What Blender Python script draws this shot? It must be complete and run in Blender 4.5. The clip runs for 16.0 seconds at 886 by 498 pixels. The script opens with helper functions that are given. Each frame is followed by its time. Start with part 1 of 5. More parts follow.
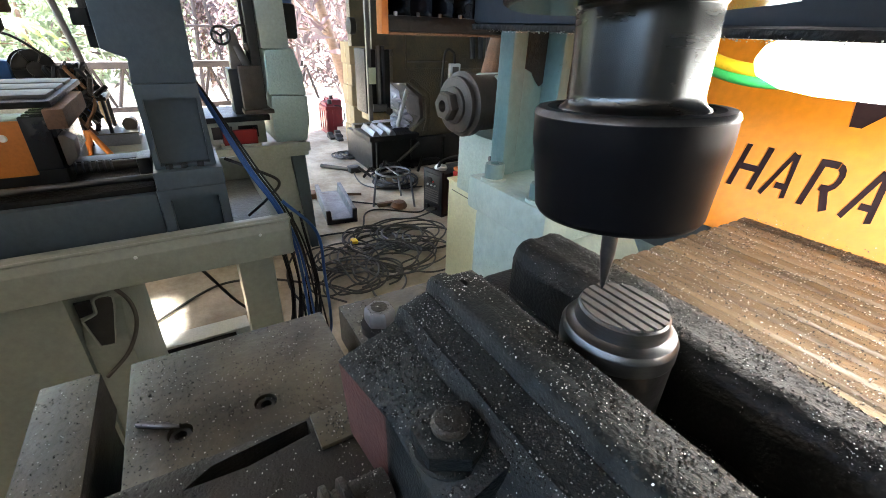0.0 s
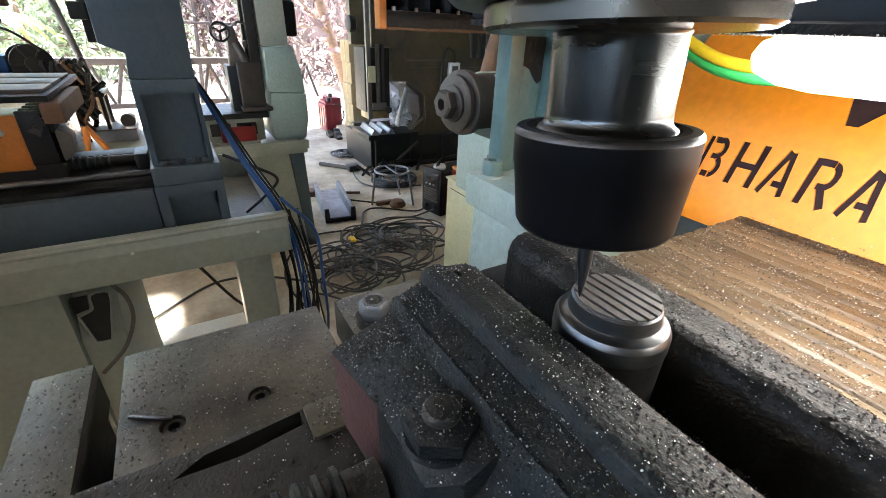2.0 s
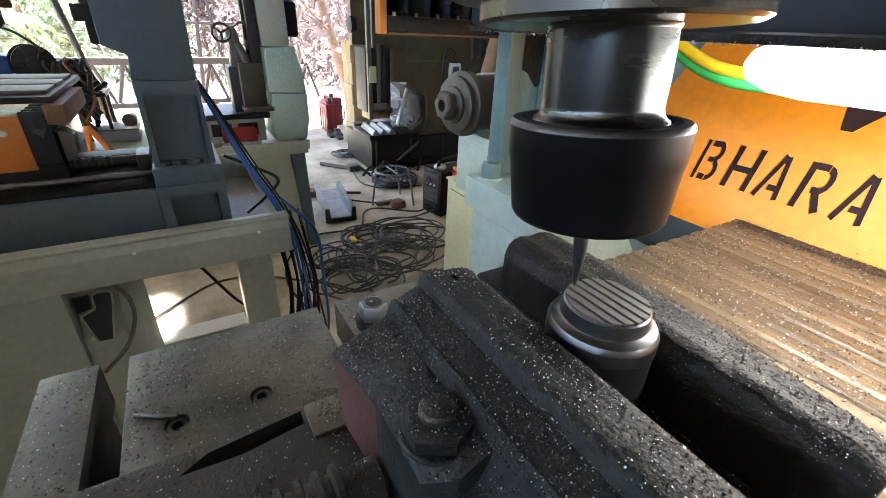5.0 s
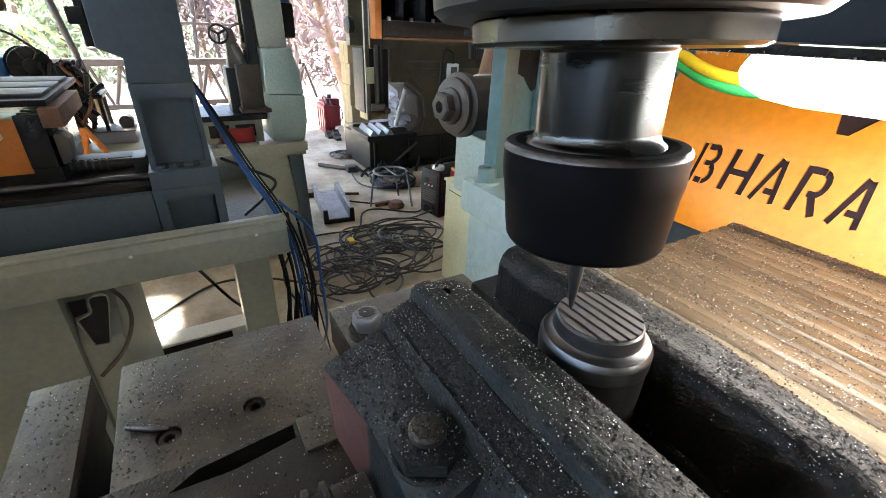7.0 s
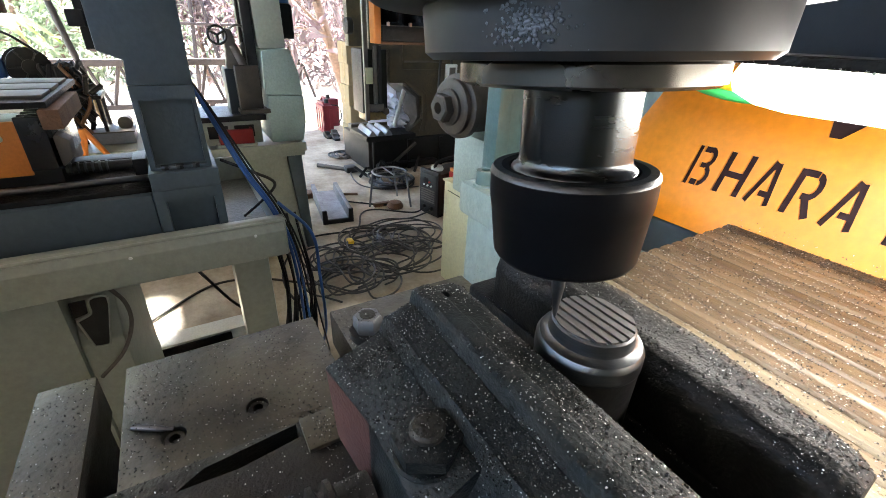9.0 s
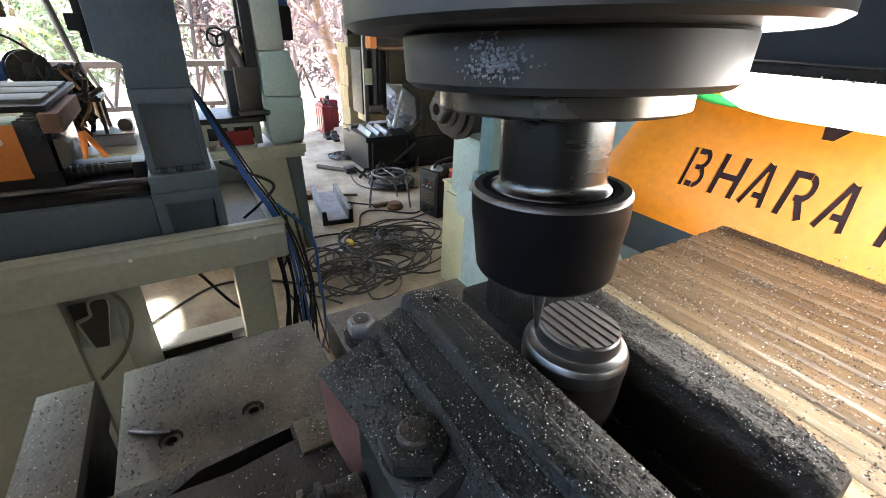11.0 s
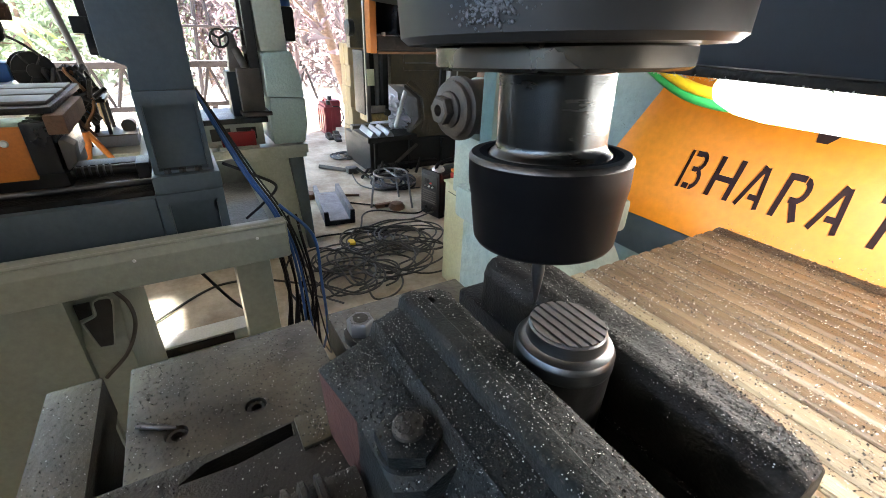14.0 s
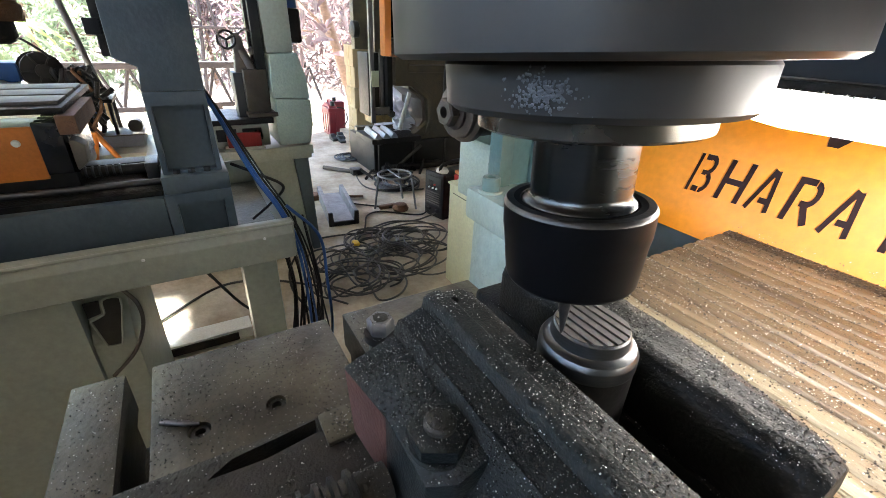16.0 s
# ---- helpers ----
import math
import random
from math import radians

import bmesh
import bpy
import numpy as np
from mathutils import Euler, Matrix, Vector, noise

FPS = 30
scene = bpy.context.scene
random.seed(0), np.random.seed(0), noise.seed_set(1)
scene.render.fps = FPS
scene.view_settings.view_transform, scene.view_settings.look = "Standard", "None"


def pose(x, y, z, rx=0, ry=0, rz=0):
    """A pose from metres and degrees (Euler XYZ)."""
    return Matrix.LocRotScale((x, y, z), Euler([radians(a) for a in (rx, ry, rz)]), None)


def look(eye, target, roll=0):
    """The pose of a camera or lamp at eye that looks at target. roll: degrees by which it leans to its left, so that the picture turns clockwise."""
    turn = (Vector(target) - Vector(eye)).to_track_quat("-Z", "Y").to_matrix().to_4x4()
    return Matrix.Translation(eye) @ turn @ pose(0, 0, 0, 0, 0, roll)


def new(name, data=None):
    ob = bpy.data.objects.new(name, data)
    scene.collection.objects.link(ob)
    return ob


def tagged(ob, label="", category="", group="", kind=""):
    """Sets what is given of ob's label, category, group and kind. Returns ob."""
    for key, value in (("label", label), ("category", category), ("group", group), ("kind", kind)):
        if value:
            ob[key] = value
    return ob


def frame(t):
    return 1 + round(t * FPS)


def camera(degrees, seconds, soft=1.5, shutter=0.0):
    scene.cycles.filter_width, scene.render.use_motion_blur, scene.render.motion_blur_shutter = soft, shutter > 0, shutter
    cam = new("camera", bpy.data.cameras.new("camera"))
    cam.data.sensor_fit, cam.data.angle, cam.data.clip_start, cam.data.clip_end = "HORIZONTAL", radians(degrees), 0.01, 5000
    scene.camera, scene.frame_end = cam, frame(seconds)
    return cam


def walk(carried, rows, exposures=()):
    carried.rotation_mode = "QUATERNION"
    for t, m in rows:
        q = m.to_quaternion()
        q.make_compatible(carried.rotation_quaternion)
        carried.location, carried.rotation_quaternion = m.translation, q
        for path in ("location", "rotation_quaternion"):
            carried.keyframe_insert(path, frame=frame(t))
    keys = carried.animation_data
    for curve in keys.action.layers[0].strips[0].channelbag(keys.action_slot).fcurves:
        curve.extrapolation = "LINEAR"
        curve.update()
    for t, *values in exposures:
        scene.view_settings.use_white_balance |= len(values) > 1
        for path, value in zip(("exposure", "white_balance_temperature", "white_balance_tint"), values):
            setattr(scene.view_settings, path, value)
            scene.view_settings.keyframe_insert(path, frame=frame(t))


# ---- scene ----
cam = camera(92.3, 16.0, soft=0.6)
PATH = [
    (0, (0.019, 0.03, 1.301), (-1.497, 0.958, 0.383), 2.1),
    (0.5, (0.02, 0.031, 1.3), (-1.494, 0.962, 0.381), 2.3),
    (1, (0.021, 0.03, 1.299), (-1.492, 0.961, 0.38), 2.4),
    (1.5, (0.021, 0.031, 1.3), (-1.491, 0.964, 0.381), 2.5),
    (2, (0.021, 0.031, 1.298), (-1.49, 0.964, 0.378), 2.6),
    (2.5, (0.024, 0.033, 1.303), (-1.488, 0.966, 0.385), 2.6),
    (3, (0.023, 0.029, 1.301), (-1.489, 0.96, 0.381), 2.6),
    (3.5, (0.025, 0.028, 1.302), (-1.488, 0.96, 0.383), 2.7),
    (4, (0.025, 0.029, 1.3), (-1.488, 0.96, 0.381), 2.7),
    (6.5, (0.024, 0.032, 1.306), (-1.487, 0.965, 0.385), 2.7),
    (7, (0.023, 0.034, 1.306), (-1.486, 0.97, 0.387), 2.6),
    (7.5, (0.022, 0.032, 1.304), (-1.484, 0.972, 0.383), 2.6),
    (8, (0.023, 0.032, 1.309), (-1.482, 0.975, 0.39), 2.6),
    (8.5, (0.025, 0.032, 1.309), (-1.481, 0.974, 0.39), 2.6),
    (9, (0.026, 0.032, 1.31), (-1.481, 0.973, 0.391), 2.6),
    (11.5, (0.03, 0.035, 1.314), (-1.479, 0.974, 0.396), 2.3),
    (12, (0.03, 0.035, 1.313), (-1.48, 0.972, 0.395), 2.3),
    (12.5, (0.03, 0.033, 1.313), (-1.48, 0.968, 0.394), 2.3),
    (13, (0.03, 0.032, 1.315), (-1.482, 0.967, 0.397), 2.3),
    (13.5, (0.032, 0.032, 1.317), (-1.479, 0.965, 0.398), 2.3),
    (14, (0.036, 0.034, 1.318), (-1.477, 0.966, 0.4), 2.3),
    (14.5, (0.037, 0.032, 1.317), (-1.479, 0.961, 0.401), 2.3),
    (15, (0.037, 0.029, 1.319), (-1.481, 0.956, 0.405), 2.3),
    (15.5, (0.035, 0.026, 1.318), (-1.485, 0.951, 0.406), 2.4),
    (16, (0.034, 0.024, 1.319), (-1.487, 0.948, 0.407), 2.5),
]
walk(cam, [(t, look(eye, target, roll)) for t, eye, target, roll in PATH])

# ---- light ----
world = bpy.data.worlds.new("sky")
world.use_nodes = True
scene.world = world
wn = world.node_tree.nodes
sky = wn.new("ShaderNodeTexSky")
sky.sky_type, sky.sun_disc = "NISHITA", False
sky.sun_elevation, sky.sun_rotation = radians(58), radians(115)
world.node_tree.links.new(sky.outputs[0], wn["Background"].inputs[0])
wn["Background"].inputs[1].default_value = 0.15
sun = new("sun", bpy.data.lights.new("sun", "SUN"))
sun.data.energy, sun.data.angle, sun.data.color = 5.0, radians(3.0), (1.0, 0.96, 0.90)
sun.matrix_world = look((-4, -3, 10), (-4 + 4.6, -3 + 2.0, 2))
scene.view_settings.exposure = 4.82


# ---- materials ----
def material(name, base, other=None, rough=0.5, metal=0.0, scale=30.0, bump=0.15, grit=0.0, grit_colour=(0.02, 0.018, 0.016), wear=0.5, spread=0.25, stretch=(1, 1, 1), each=0.0, spec=0.5, oil=0.0):
    """Mottled paint, metal or stone: two scales of noise in the colour, fine relief, and a scatter of grit."""
    m = bpy.data.materials.new(name)
    m.use_nodes = True
    nt = m.node_tree
    n, l = nt.nodes, nt.links
    bsdf = n["Principled BSDF"]
    co = n.new("ShaderNodeTexCoord")
    mp = n.new("ShaderNodeMapping")
    mp.inputs["Scale"].default_value = stretch
    l.new(co.outputs["Object"], mp.inputs[0])
    big = n.new("ShaderNodeTexNoise")
    big.inputs["Scale"].default_value, big.inputs["Detail"].default_value, big.inputs["Roughness"].default_value = scale, 6, 0.65
    fine = n.new("ShaderNodeTexNoise")
    fine.inputs["Scale"].default_value, fine.inputs["Detail"].default_value = scale * 14, 4
    for t in (big, fine):
        l.new(mp.outputs[0], t.inputs["Vector"])
    ramp = n.new("ShaderNodeMapRange")
    ramp.inputs[1].default_value, ramp.inputs[2].default_value = wear - spread, wear + spread
    l.new(big.outputs["Fac"], ramp.inputs[0])
    mix = n.new("ShaderNodeMix")
    mix.data_type = "RGBA"
    mix.inputs["A"].default_value = (*base, 1)
    mix.inputs["B"].default_value = (*(other or [c * 0.7 for c in base]), 1)
    l.new(ramp.outputs[0], mix.inputs["Factor"])
    out = mix.outputs["Result"]
    vary = n.new("ShaderNodeHueSaturation")
    fr = n.new("ShaderNodeMapRange")
    fr.inputs[3].default_value, fr.inputs[4].default_value = 0.8, 1.2
    l.new(fine.outputs["Fac"], fr.inputs[0])
    l.new(fr.outputs[0], vary.inputs["Value"])
    l.new(out, vary.inputs["Color"])
    out = vary.outputs[0]
    if each:
        info = n.new("ShaderNodeObjectInfo")
        er = n.new("ShaderNodeMapRange")
        er.inputs[3].default_value, er.inputs[4].default_value = 1 - each, 1 + each
        l.new(info.outputs["Random"], er.inputs[0])
        v2 = n.new("ShaderNodeHueSaturation")
        l.new(er.outputs[0], v2.inputs["Value"])
        l.new(out, v2.inputs["Color"])
        out = v2.outputs[0]
    if grit:
        vor = n.new("ShaderNodeTexVoronoi")
        vor.inputs["Scale"].default_value = 900 if scale > 20 else 250
        l.new(co.outputs["Object"], vor.inputs["Vector"])
        pick = n.new("ShaderNodeMapRange")
        pick.inputs[1].default_value, pick.inputs[2].default_value = 0.18, 0.12
        l.new(vor.outputs["Distance"], pick.inputs[0])
        mul = n.new("ShaderNodeMath")
        mul.operation = "MULTIPLY"
        few = n.new("ShaderNodeMapRange")
        few.inputs[1].default_value, few.inputs[2].default_value, few.inputs[4].default_value = 0.62 - grit * 0.35, 0.7, 1.0
        l.new(big.outputs["Fac"], few.inputs[0])
        l.new(pick.outputs[0], mul.inputs[0])
        l.new(few.outputs[0], mul.inputs[1])
        gm = n.new("ShaderNodeMix")
        gm.data_type = "RGBA"
        gm.inputs["B"].default_value = (*grit_colour, 1)
        l.new(mul.outputs[0], gm.inputs["Factor"])
        l.new(out, gm.inputs["A"])
        out = gm.outputs["Result"]
    l.new(out, bsdf.inputs["Base Color"])
    rr = n.new("ShaderNodeMapRange")
    rr.inputs[3].default_value, rr.inputs[4].default_value = max(rough - 0.13, 0.03), min(rough + 0.13, 1)
    l.new(big.outputs["Fac"], rr.inputs[0])
    l.new(rr.outputs[0], bsdf.inputs["Roughness"])
    bsdf.inputs["Metallic"].default_value = metal
    bsdf.inputs["Specular IOR Level"].default_value = spec
    bsdf.inputs["Coat Weight"].default_value, bsdf.inputs["Coat Roughness"].default_value = oil, 0.2
    if bump:
        b = n.new("ShaderNodeBump")
        b.inputs["Strength"].default_value, b.inputs["Distance"].default_value = bump, 0.15 / scale
        add = n.new("ShaderNodeMath")
        add.operation = "ADD"
        l.new(big.outputs["Fac"], add.inputs[0])
        l.new(fine.outputs["Fac"], add.inputs[1])
        l.new(add.outputs[0], b.inputs["Height"])
        l.new(b.outputs[0], bsdf.inputs["Normal"])
    return m


def glowing(name, colour, power):
    m = bpy.data.materials.new(name)
    m.use_nodes = True
    b = m.node_tree.nodes["Principled BSDF"]
    b.inputs["Base Color"].default_value = (*colour, 1)
    b.inputs["Emission Color"].default_value = (*colour, 1)
    b.inputs["Emission Strength"].default_value = power
    return m


CAST = material("greasy_cast_iron", (0.025, 0.030, 0.0305), (0.009, 0.0106, 0.0108), 0.48, 0.1, 55, 0.3, 0.5, spec=0.2)
BLACK_IRON = material("oil_blackened_iron", (0.0115, 0.0112, 0.0105), (0.0055, 0.0053, 0.005), 0.5, 0.1, 45, 0.25, 0.3, spec=0.25)
CAST_BROWN = material("oily_iron", (0.034, 0.031, 0.025), (0.016, 0.0145, 0.012), 0.5, 0.15, 50, 0.3, 0.5)
TABLE = material("ground_table_iron", (0.094, 0.086, 0.057), (0.021, 0.019, 0.013), 0.40, 0.1, 16, 0.09, 0.7, wear=0.52, spread=0.13)
DARK = material("slot_shade_black", (0.012, 0.011, 0.01), (0.03, 0.026, 0.02), 0.6, 0.0, 60, 0.6)
RIB = material("grooved_bronze_plate", (0.215, 0.160, 0.098), (0.080, 0.054, 0.032), 0.46, 0.1, 22, 0.3, 0.9, stretch=(0.22, 2.2, 1), each=0.2, spread=0.22, spec=0.6, oil=0.35)
RIB_PALE = material("pale_glare_rib", (0.33, 0.285, 0.19), (0.17, 0.125, 0.075), 0.46, 0.1, 26, 0.3, 0.9, stretch=(0.18, 2.0, 1), each=0.2, spread=0.16, spec=0.6, oil=0.35)
ORANGE = material("orange_powder_coat", (0.78, 0.265, 0.013), (0.765, 0.255, 0.012), 0.4, 0.0, 8, 0.03)
ORANGE_B = material("orange_paint", (0.62, 0.20, 0.03), (0.45, 0.14, 0.02), 0.5, 0.0, 10, 0.1)
STEEL = material("bright_turned_steel", (0.14, 0.143, 0.148), (0.09, 0.093, 0.097), 0.36, 1.0, 40, 0.03, stretch=(1, 1, 12))
STEEL_DIM = material("spindle_steel", (0.070, 0.064, 0.058), (0.030, 0.027, 0.025), 0.40, 0.6, 18, 0.06, stretch=(1, 1, 4))
NECK = material("ground_chuck_steel", (0.070, 0.073, 0.073), (0.055, 0.058, 0.058), 0.27, 1.0, 8, 0.0, stretch=(1, 1, 6))
HOUSING = material("smooth_spindle_steel", (0.052, 0.049, 0.045), (0.034, 0.032, 0.030), 0.40, 0.22, 7, 0.0, spec=0.2)
BRASSY = material("worn_flange_steel", (0.115, 0.103, 0.085), (0.08, 0.072, 0.06), 0.26, 0.85, 9, 0.0)
DUSKY = material("brown_dusty_iron", (0.070, 0.059, 0.048), (0.045, 0.038, 0.031), 0.55, 0.3, 20, 0.15)
OCHRE = material("dirty_ochre_paint", (0.30, 0.20, 0.06), (0.08, 0.055, 0.025), 0.5, 0.0, 20, 0.2)
NUT_BLACK = material("black_oxide", (0.0035, 0.0033, 0.0038), (0.006, 0.0056, 0.006), 0.38, 0.0, 30, 0.0, spec=0.07)
RIM = material("bright_rim", (0.085, 0.082, 0.08), (0.035, 0.034, 0.033), 0.34, 0.9, 60, 0.05)
CARBIDE = material("carbide", (0.12, 0.12, 0.125), (0.07, 0.07, 0.075), 0.3, 0.9, 80, 0.05)
MINT = material("mint_hammer_paint", (0.115, 0.190, 0.178), (0.080, 0.140, 0.132), 0.36, 0.0, 9, 0.10, 0.15)
MINT_PALE = material("pale_mint_paint", (0.33, 0.415, 0.375), (0.265, 0.345, 0.31), 0.45, 0.0, 7, 0.15, 0.15)
GREYGREEN = material("grey_green_enamel", (0.33, 0.35, 0.295), (0.275, 0.29, 0.245), 0.36, 0.0, 5, 0.04)
SLATE = material("slate_blue_enamel", (0.076, 0.101, 0.120), (0.060, 0.082, 0.099), 0.40, 0.0, 6, 0.05)
CREAM = material("cream_sheet", (0.55, 0.56, 0.36), (0.48, 0.49, 0.31), 0.5, 0.0, 6, 0.1)
WHITE = material("dull_white", (0.70, 0.72, 0.70), (0.6, 0.62, 0.6), 0.5, 0.0, 8, 0.1)
OLIVE = material("old_olive_paint", (0.080, 0.060, 0.022), (0.016, 0.013, 0.010), 0.42, 0.0, 6, 0.4, wear=0.5)
# grease on machines, also the painted shade in a rail slot and cabinet opening
GREASE_AND_SHADE = material("black_grease_and_shade", (0.010, 0.0095, 0.009), (0.022, 0.019, 0.016), 0.5, 0.05, 9, 0.25, spec=0.22)
GUNMETAL = material("dull_gunmetal", (0.034, 0.032, 0.031), (0.018, 0.017, 0.0165), 0.42, 0.3, 25, 0.15)
CONCRETE = material("dusty_concrete", (0.58, 0.52, 0.41), (0.27, 0.215, 0.155), 0.85, 0.0, 2.4, 0.12, 0.45, (0.12, 0.095, 0.075), spread=0.15)
EARTH = material("pale_earth", (0.36, 0.30, 0.24), (0.27, 0.22, 0.17), 0.95, 0.0, 0.6, 0.5)
BLUE = material("blue_hose", (0.02, 0.09, 0.30), (0.015, 0.07, 0.24), 0.35, 0.0, 30, 0.05)
BLACK = material("black_rubber", (0.012, 0.012, 0.013), (0.022, 0.021, 0.020), 0.5, 0.0, 30, 0.1, spec=0.25)
CABLE = material("dusty_cable", (0.050, 0.045, 0.039), (0.024, 0.022, 0.020), 0.5, 0.0, 8, 0.1)
RED = material("red_plastic", (0.16, 0.008, 0.02), (0.11, 0.007, 0.016), 0.45, 0.0, 10, 0.1)
RED_TOOL = material("red_tool_paint", (0.55, 0.03, 0.02), (0.4, 0.02, 0.015), 0.4, 0.0, 12, 0.1)
RED_TRAY = material("red_tray_plastic", (0.22, 0.013, 0.014), (0.17, 0.011, 0.012), 0.45, 0.0, 12, 0.1)
RED_RUST = material("red_oxide_primer", (0.10, 0.036, 0.028), (0.055, 0.024, 0.02), 0.65, 0.0, 40, 0.3)
CARDBOARD = material("cardboard", (0.235, 0.175, 0.09), (0.19, 0.14, 0.075), 0.8, 0.0, 5, 0.1)
WOOD = material("rough_timber", (0.26, 0.16, 0.08), (0.16, 0.10, 0.05), 0.75, 0.0, 5, 0.3, stretch=(1, 1, 6))
RUST = material("rusty_steel", (0.20, 0.10, 0.05), (0.11, 0.06, 0.035), 0.7, 0.3, 14, 0.4)
ALU = material("mill_aluminium", (0.34, 0.35, 0.37), (0.22, 0.23, 0.25), 0.34, 0.9, 12, 0.08)
BELLOWS = material("bellows_fabric", (0.008, 0.009, 0.012), (0.012, 0.013, 0.016), 0.25, 0.0, 25, 0.0)
BARK = material("pale_bark", (0.21, 0.135, 0.095), (0.12, 0.08, 0.06), 0.9, 0.0, 9, 0.6, stretch=(1, 1, 3))
TIN = material("roof_sheet", (0.30, 0.29, 0.28), (0.22, 0.2, 0.18), 0.6, 0.4, 3, 0.1)
BLOCKWALL = material("rendered_wall", (0.36, 0.37, 0.37), (0.28, 0.29, 0.29), 0.9, 0.0, 2.5, 0.3)
YELLOW = material("yellow_wire", (0.85, 0.62, 0.03), (0.8, 0.55, 0.02), 0.4, 0.0, 20, 0.02)
GREEN = material("green_wire", (0.05, 0.5, 0.12), (0.04, 0.42, 0.1), 0.4, 0.0, 20, 0.02)
BEAM = material("dark_beam_paint", (0.016, 0.022, 0.030), (0.012, 0.016, 0.022), 0.5, 0.0, 6, 0.03)
DARK_STEEL = material("dark_steel", (0.030, 0.028, 0.027), (0.017, 0.016, 0.016), 0.4, 0.6, 30, 0.05)
DUSTY = material("dusty_machined_steel", (0.13, 0.115, 0.10), (0.09, 0.08, 0.07), 0.55, 0.3, 20, 0.1)
MILLED = material("milled_steel_face", (0.20, 0.188, 0.175), (0.12, 0.112, 0.104), 0.5, 0.7, 60, 0.1)
# backlit shade of the yard trestles is put into this dark base colour
BACKLIT = material("backlit_paint", (0.026, 0.019, 0.021), (0.016, 0.012, 0.013), 0.8, 0.0, 8, 0.2)
INK = material("dark_backing", (0.036, 0.019, 0.021), (0.026, 0.014, 0.015), 0.6, 0.0, 20, 0.02, spec=0.12)
DIFFUSER = glowing("lamp_diffuser", (1.0, 0.965, 0.91), 1.7)
DULL_ALU = material("dull_aluminium", (0.25, 0.255, 0.265), (0.14, 0.145, 0.15), 0.5, 0.7, 14, 0.15)
TRAY = material("oily_shaded_tray", (0.15, 0.16, 0.14), (0.06, 0.062, 0.055), 0.5, 0.0, 7, 0.2, 0.6)
def leafy(name, base, other):
    """Thin leaves: half the light goes through."""
    m = material(name, base, other, 0.5, 0.0, 1.2, 0.0)
    n, l = m.node_tree.nodes, m.node_tree.links
    tr = n.new("ShaderNodeBsdfTranslucent")
    mix = n.new("ShaderNodeMixShader")
    mix.inputs[0].default_value = 0.5
    src = n["Principled BSDF"].inputs["Base Color"].links[0].from_socket
    l.new(src, tr.inputs["Color"])
    l.new(n["Principled BSDF"].outputs[0], mix.inputs[1])
    l.new(tr.outputs[0], mix.inputs[2])
    l.new(mix.outputs[0], n["Material Output"].inputs[0])
    return m


FILM = leafy("milky_film", (0.80, 0.80, 0.84), (0.62, 0.63, 0.70))
LEAF_A = leafy("purple_leaf", (0.20, 0.125, 0.14), (0.11, 0.10, 0.085))
LEAF_B = leafy("green_leaf", (0.29, 0.34, 0.22), (0.17, 0.22, 0.14))
LEAF_C = leafy("banana_leaf", (0.34, 0.46, 0.13), (0.25, 0.36, 0.10))
FLAKE = material("bright_chip", (0.72, 0.715, 0.70), (0.42, 0.415, 0.40), 0.3, 0.6, 60, 0.0)
CHIP_BROWN = material("brown_chip", (0.11, 0.075, 0.045), (0.04, 0.03, 0.022), 0.5, 0.4, 60, 0.0)
FLAKE_DARK = material("dark_chip", (0.014, 0.0135, 0.013), (0.03, 0.028, 0.026), 0.6, 0.1, 60, 0.0)


# ---- mesh helpers ----
def thing(name, at, label, category, group="", kind=""):
    ob = new(name)
    ob.location = at
    ob.empty_display_size = 0.05
    return tagged(ob, label, category, group, kind)


def smooth_by_angle(me, degrees=38):
    for p in me.polygons:
        p.use_smooth = True
    bm = bmesh.new()
    bm.from_mesh(me)
    for e in bm.edges:
        if len(e.link_faces) == 2 and e.calc_face_angle(0) > radians(degrees):
            e.smooth = False
    bm.to_mesh(me)
    bm.free()


def place_of(ob):
    at = Vector(ob.location)
    while ob.parent:
        ob = ob.parent
        at += Vector(ob.location)
    return at


def part(name, bm, mat, parent=None, label="", category="", kind="", group="", keep=False):
    """Links a bmesh as one mesh object; bm is in world metres unless keep is set."""
    me = bpy.data.meshes.new(name)
    if parent is not None and not keep:
        bmesh.ops.translate(bm, verts=bm.verts, vec=-place_of(parent))
    bm.normal_update()
    bm.to_mesh(me)
    bm.free()
    smooth_by_angle(me)
    for m in mat if isinstance(mat, (list, tuple)) else (mat,):
        me.materials.append(m)
    ob = new(name, me)
    if parent is not None:
        ob.parent = parent
    return tagged(ob, label, category, group, kind)


def box(x0, x1, y0, y1, z0, z1, bevel=0.0, bm=None, seg=2):
    own = bmesh.new()
    bmesh.ops.create_cube(own, size=1)
    bmesh.ops.scale(own, vec=(x1 - x0, y1 - y0, z1 - z0), verts=own.verts)
    bmesh.ops.translate(own, vec=((x0 + x1) / 2, (y0 + y1) / 2, (z0 + z1) / 2), verts=own.verts)
    if bevel:
        bmesh.ops.bevel(own, geom=own.edges[:], offset=bevel, segments=seg, affect="EDGES", profile=0.6)
    return joined(bm, own)


def joined(bm, own):
    if bm is None:
        return own
    me = bpy.data.meshes.new("tmp")
    own.to_mesh(me)
    own.free()
    bm.from_mesh(me)
    bpy.data.meshes.remove(me)
    return bm


def turned(bm, m):
    bmesh.ops.transform(bm, matrix=m, verts=bm.verts)
    return bm


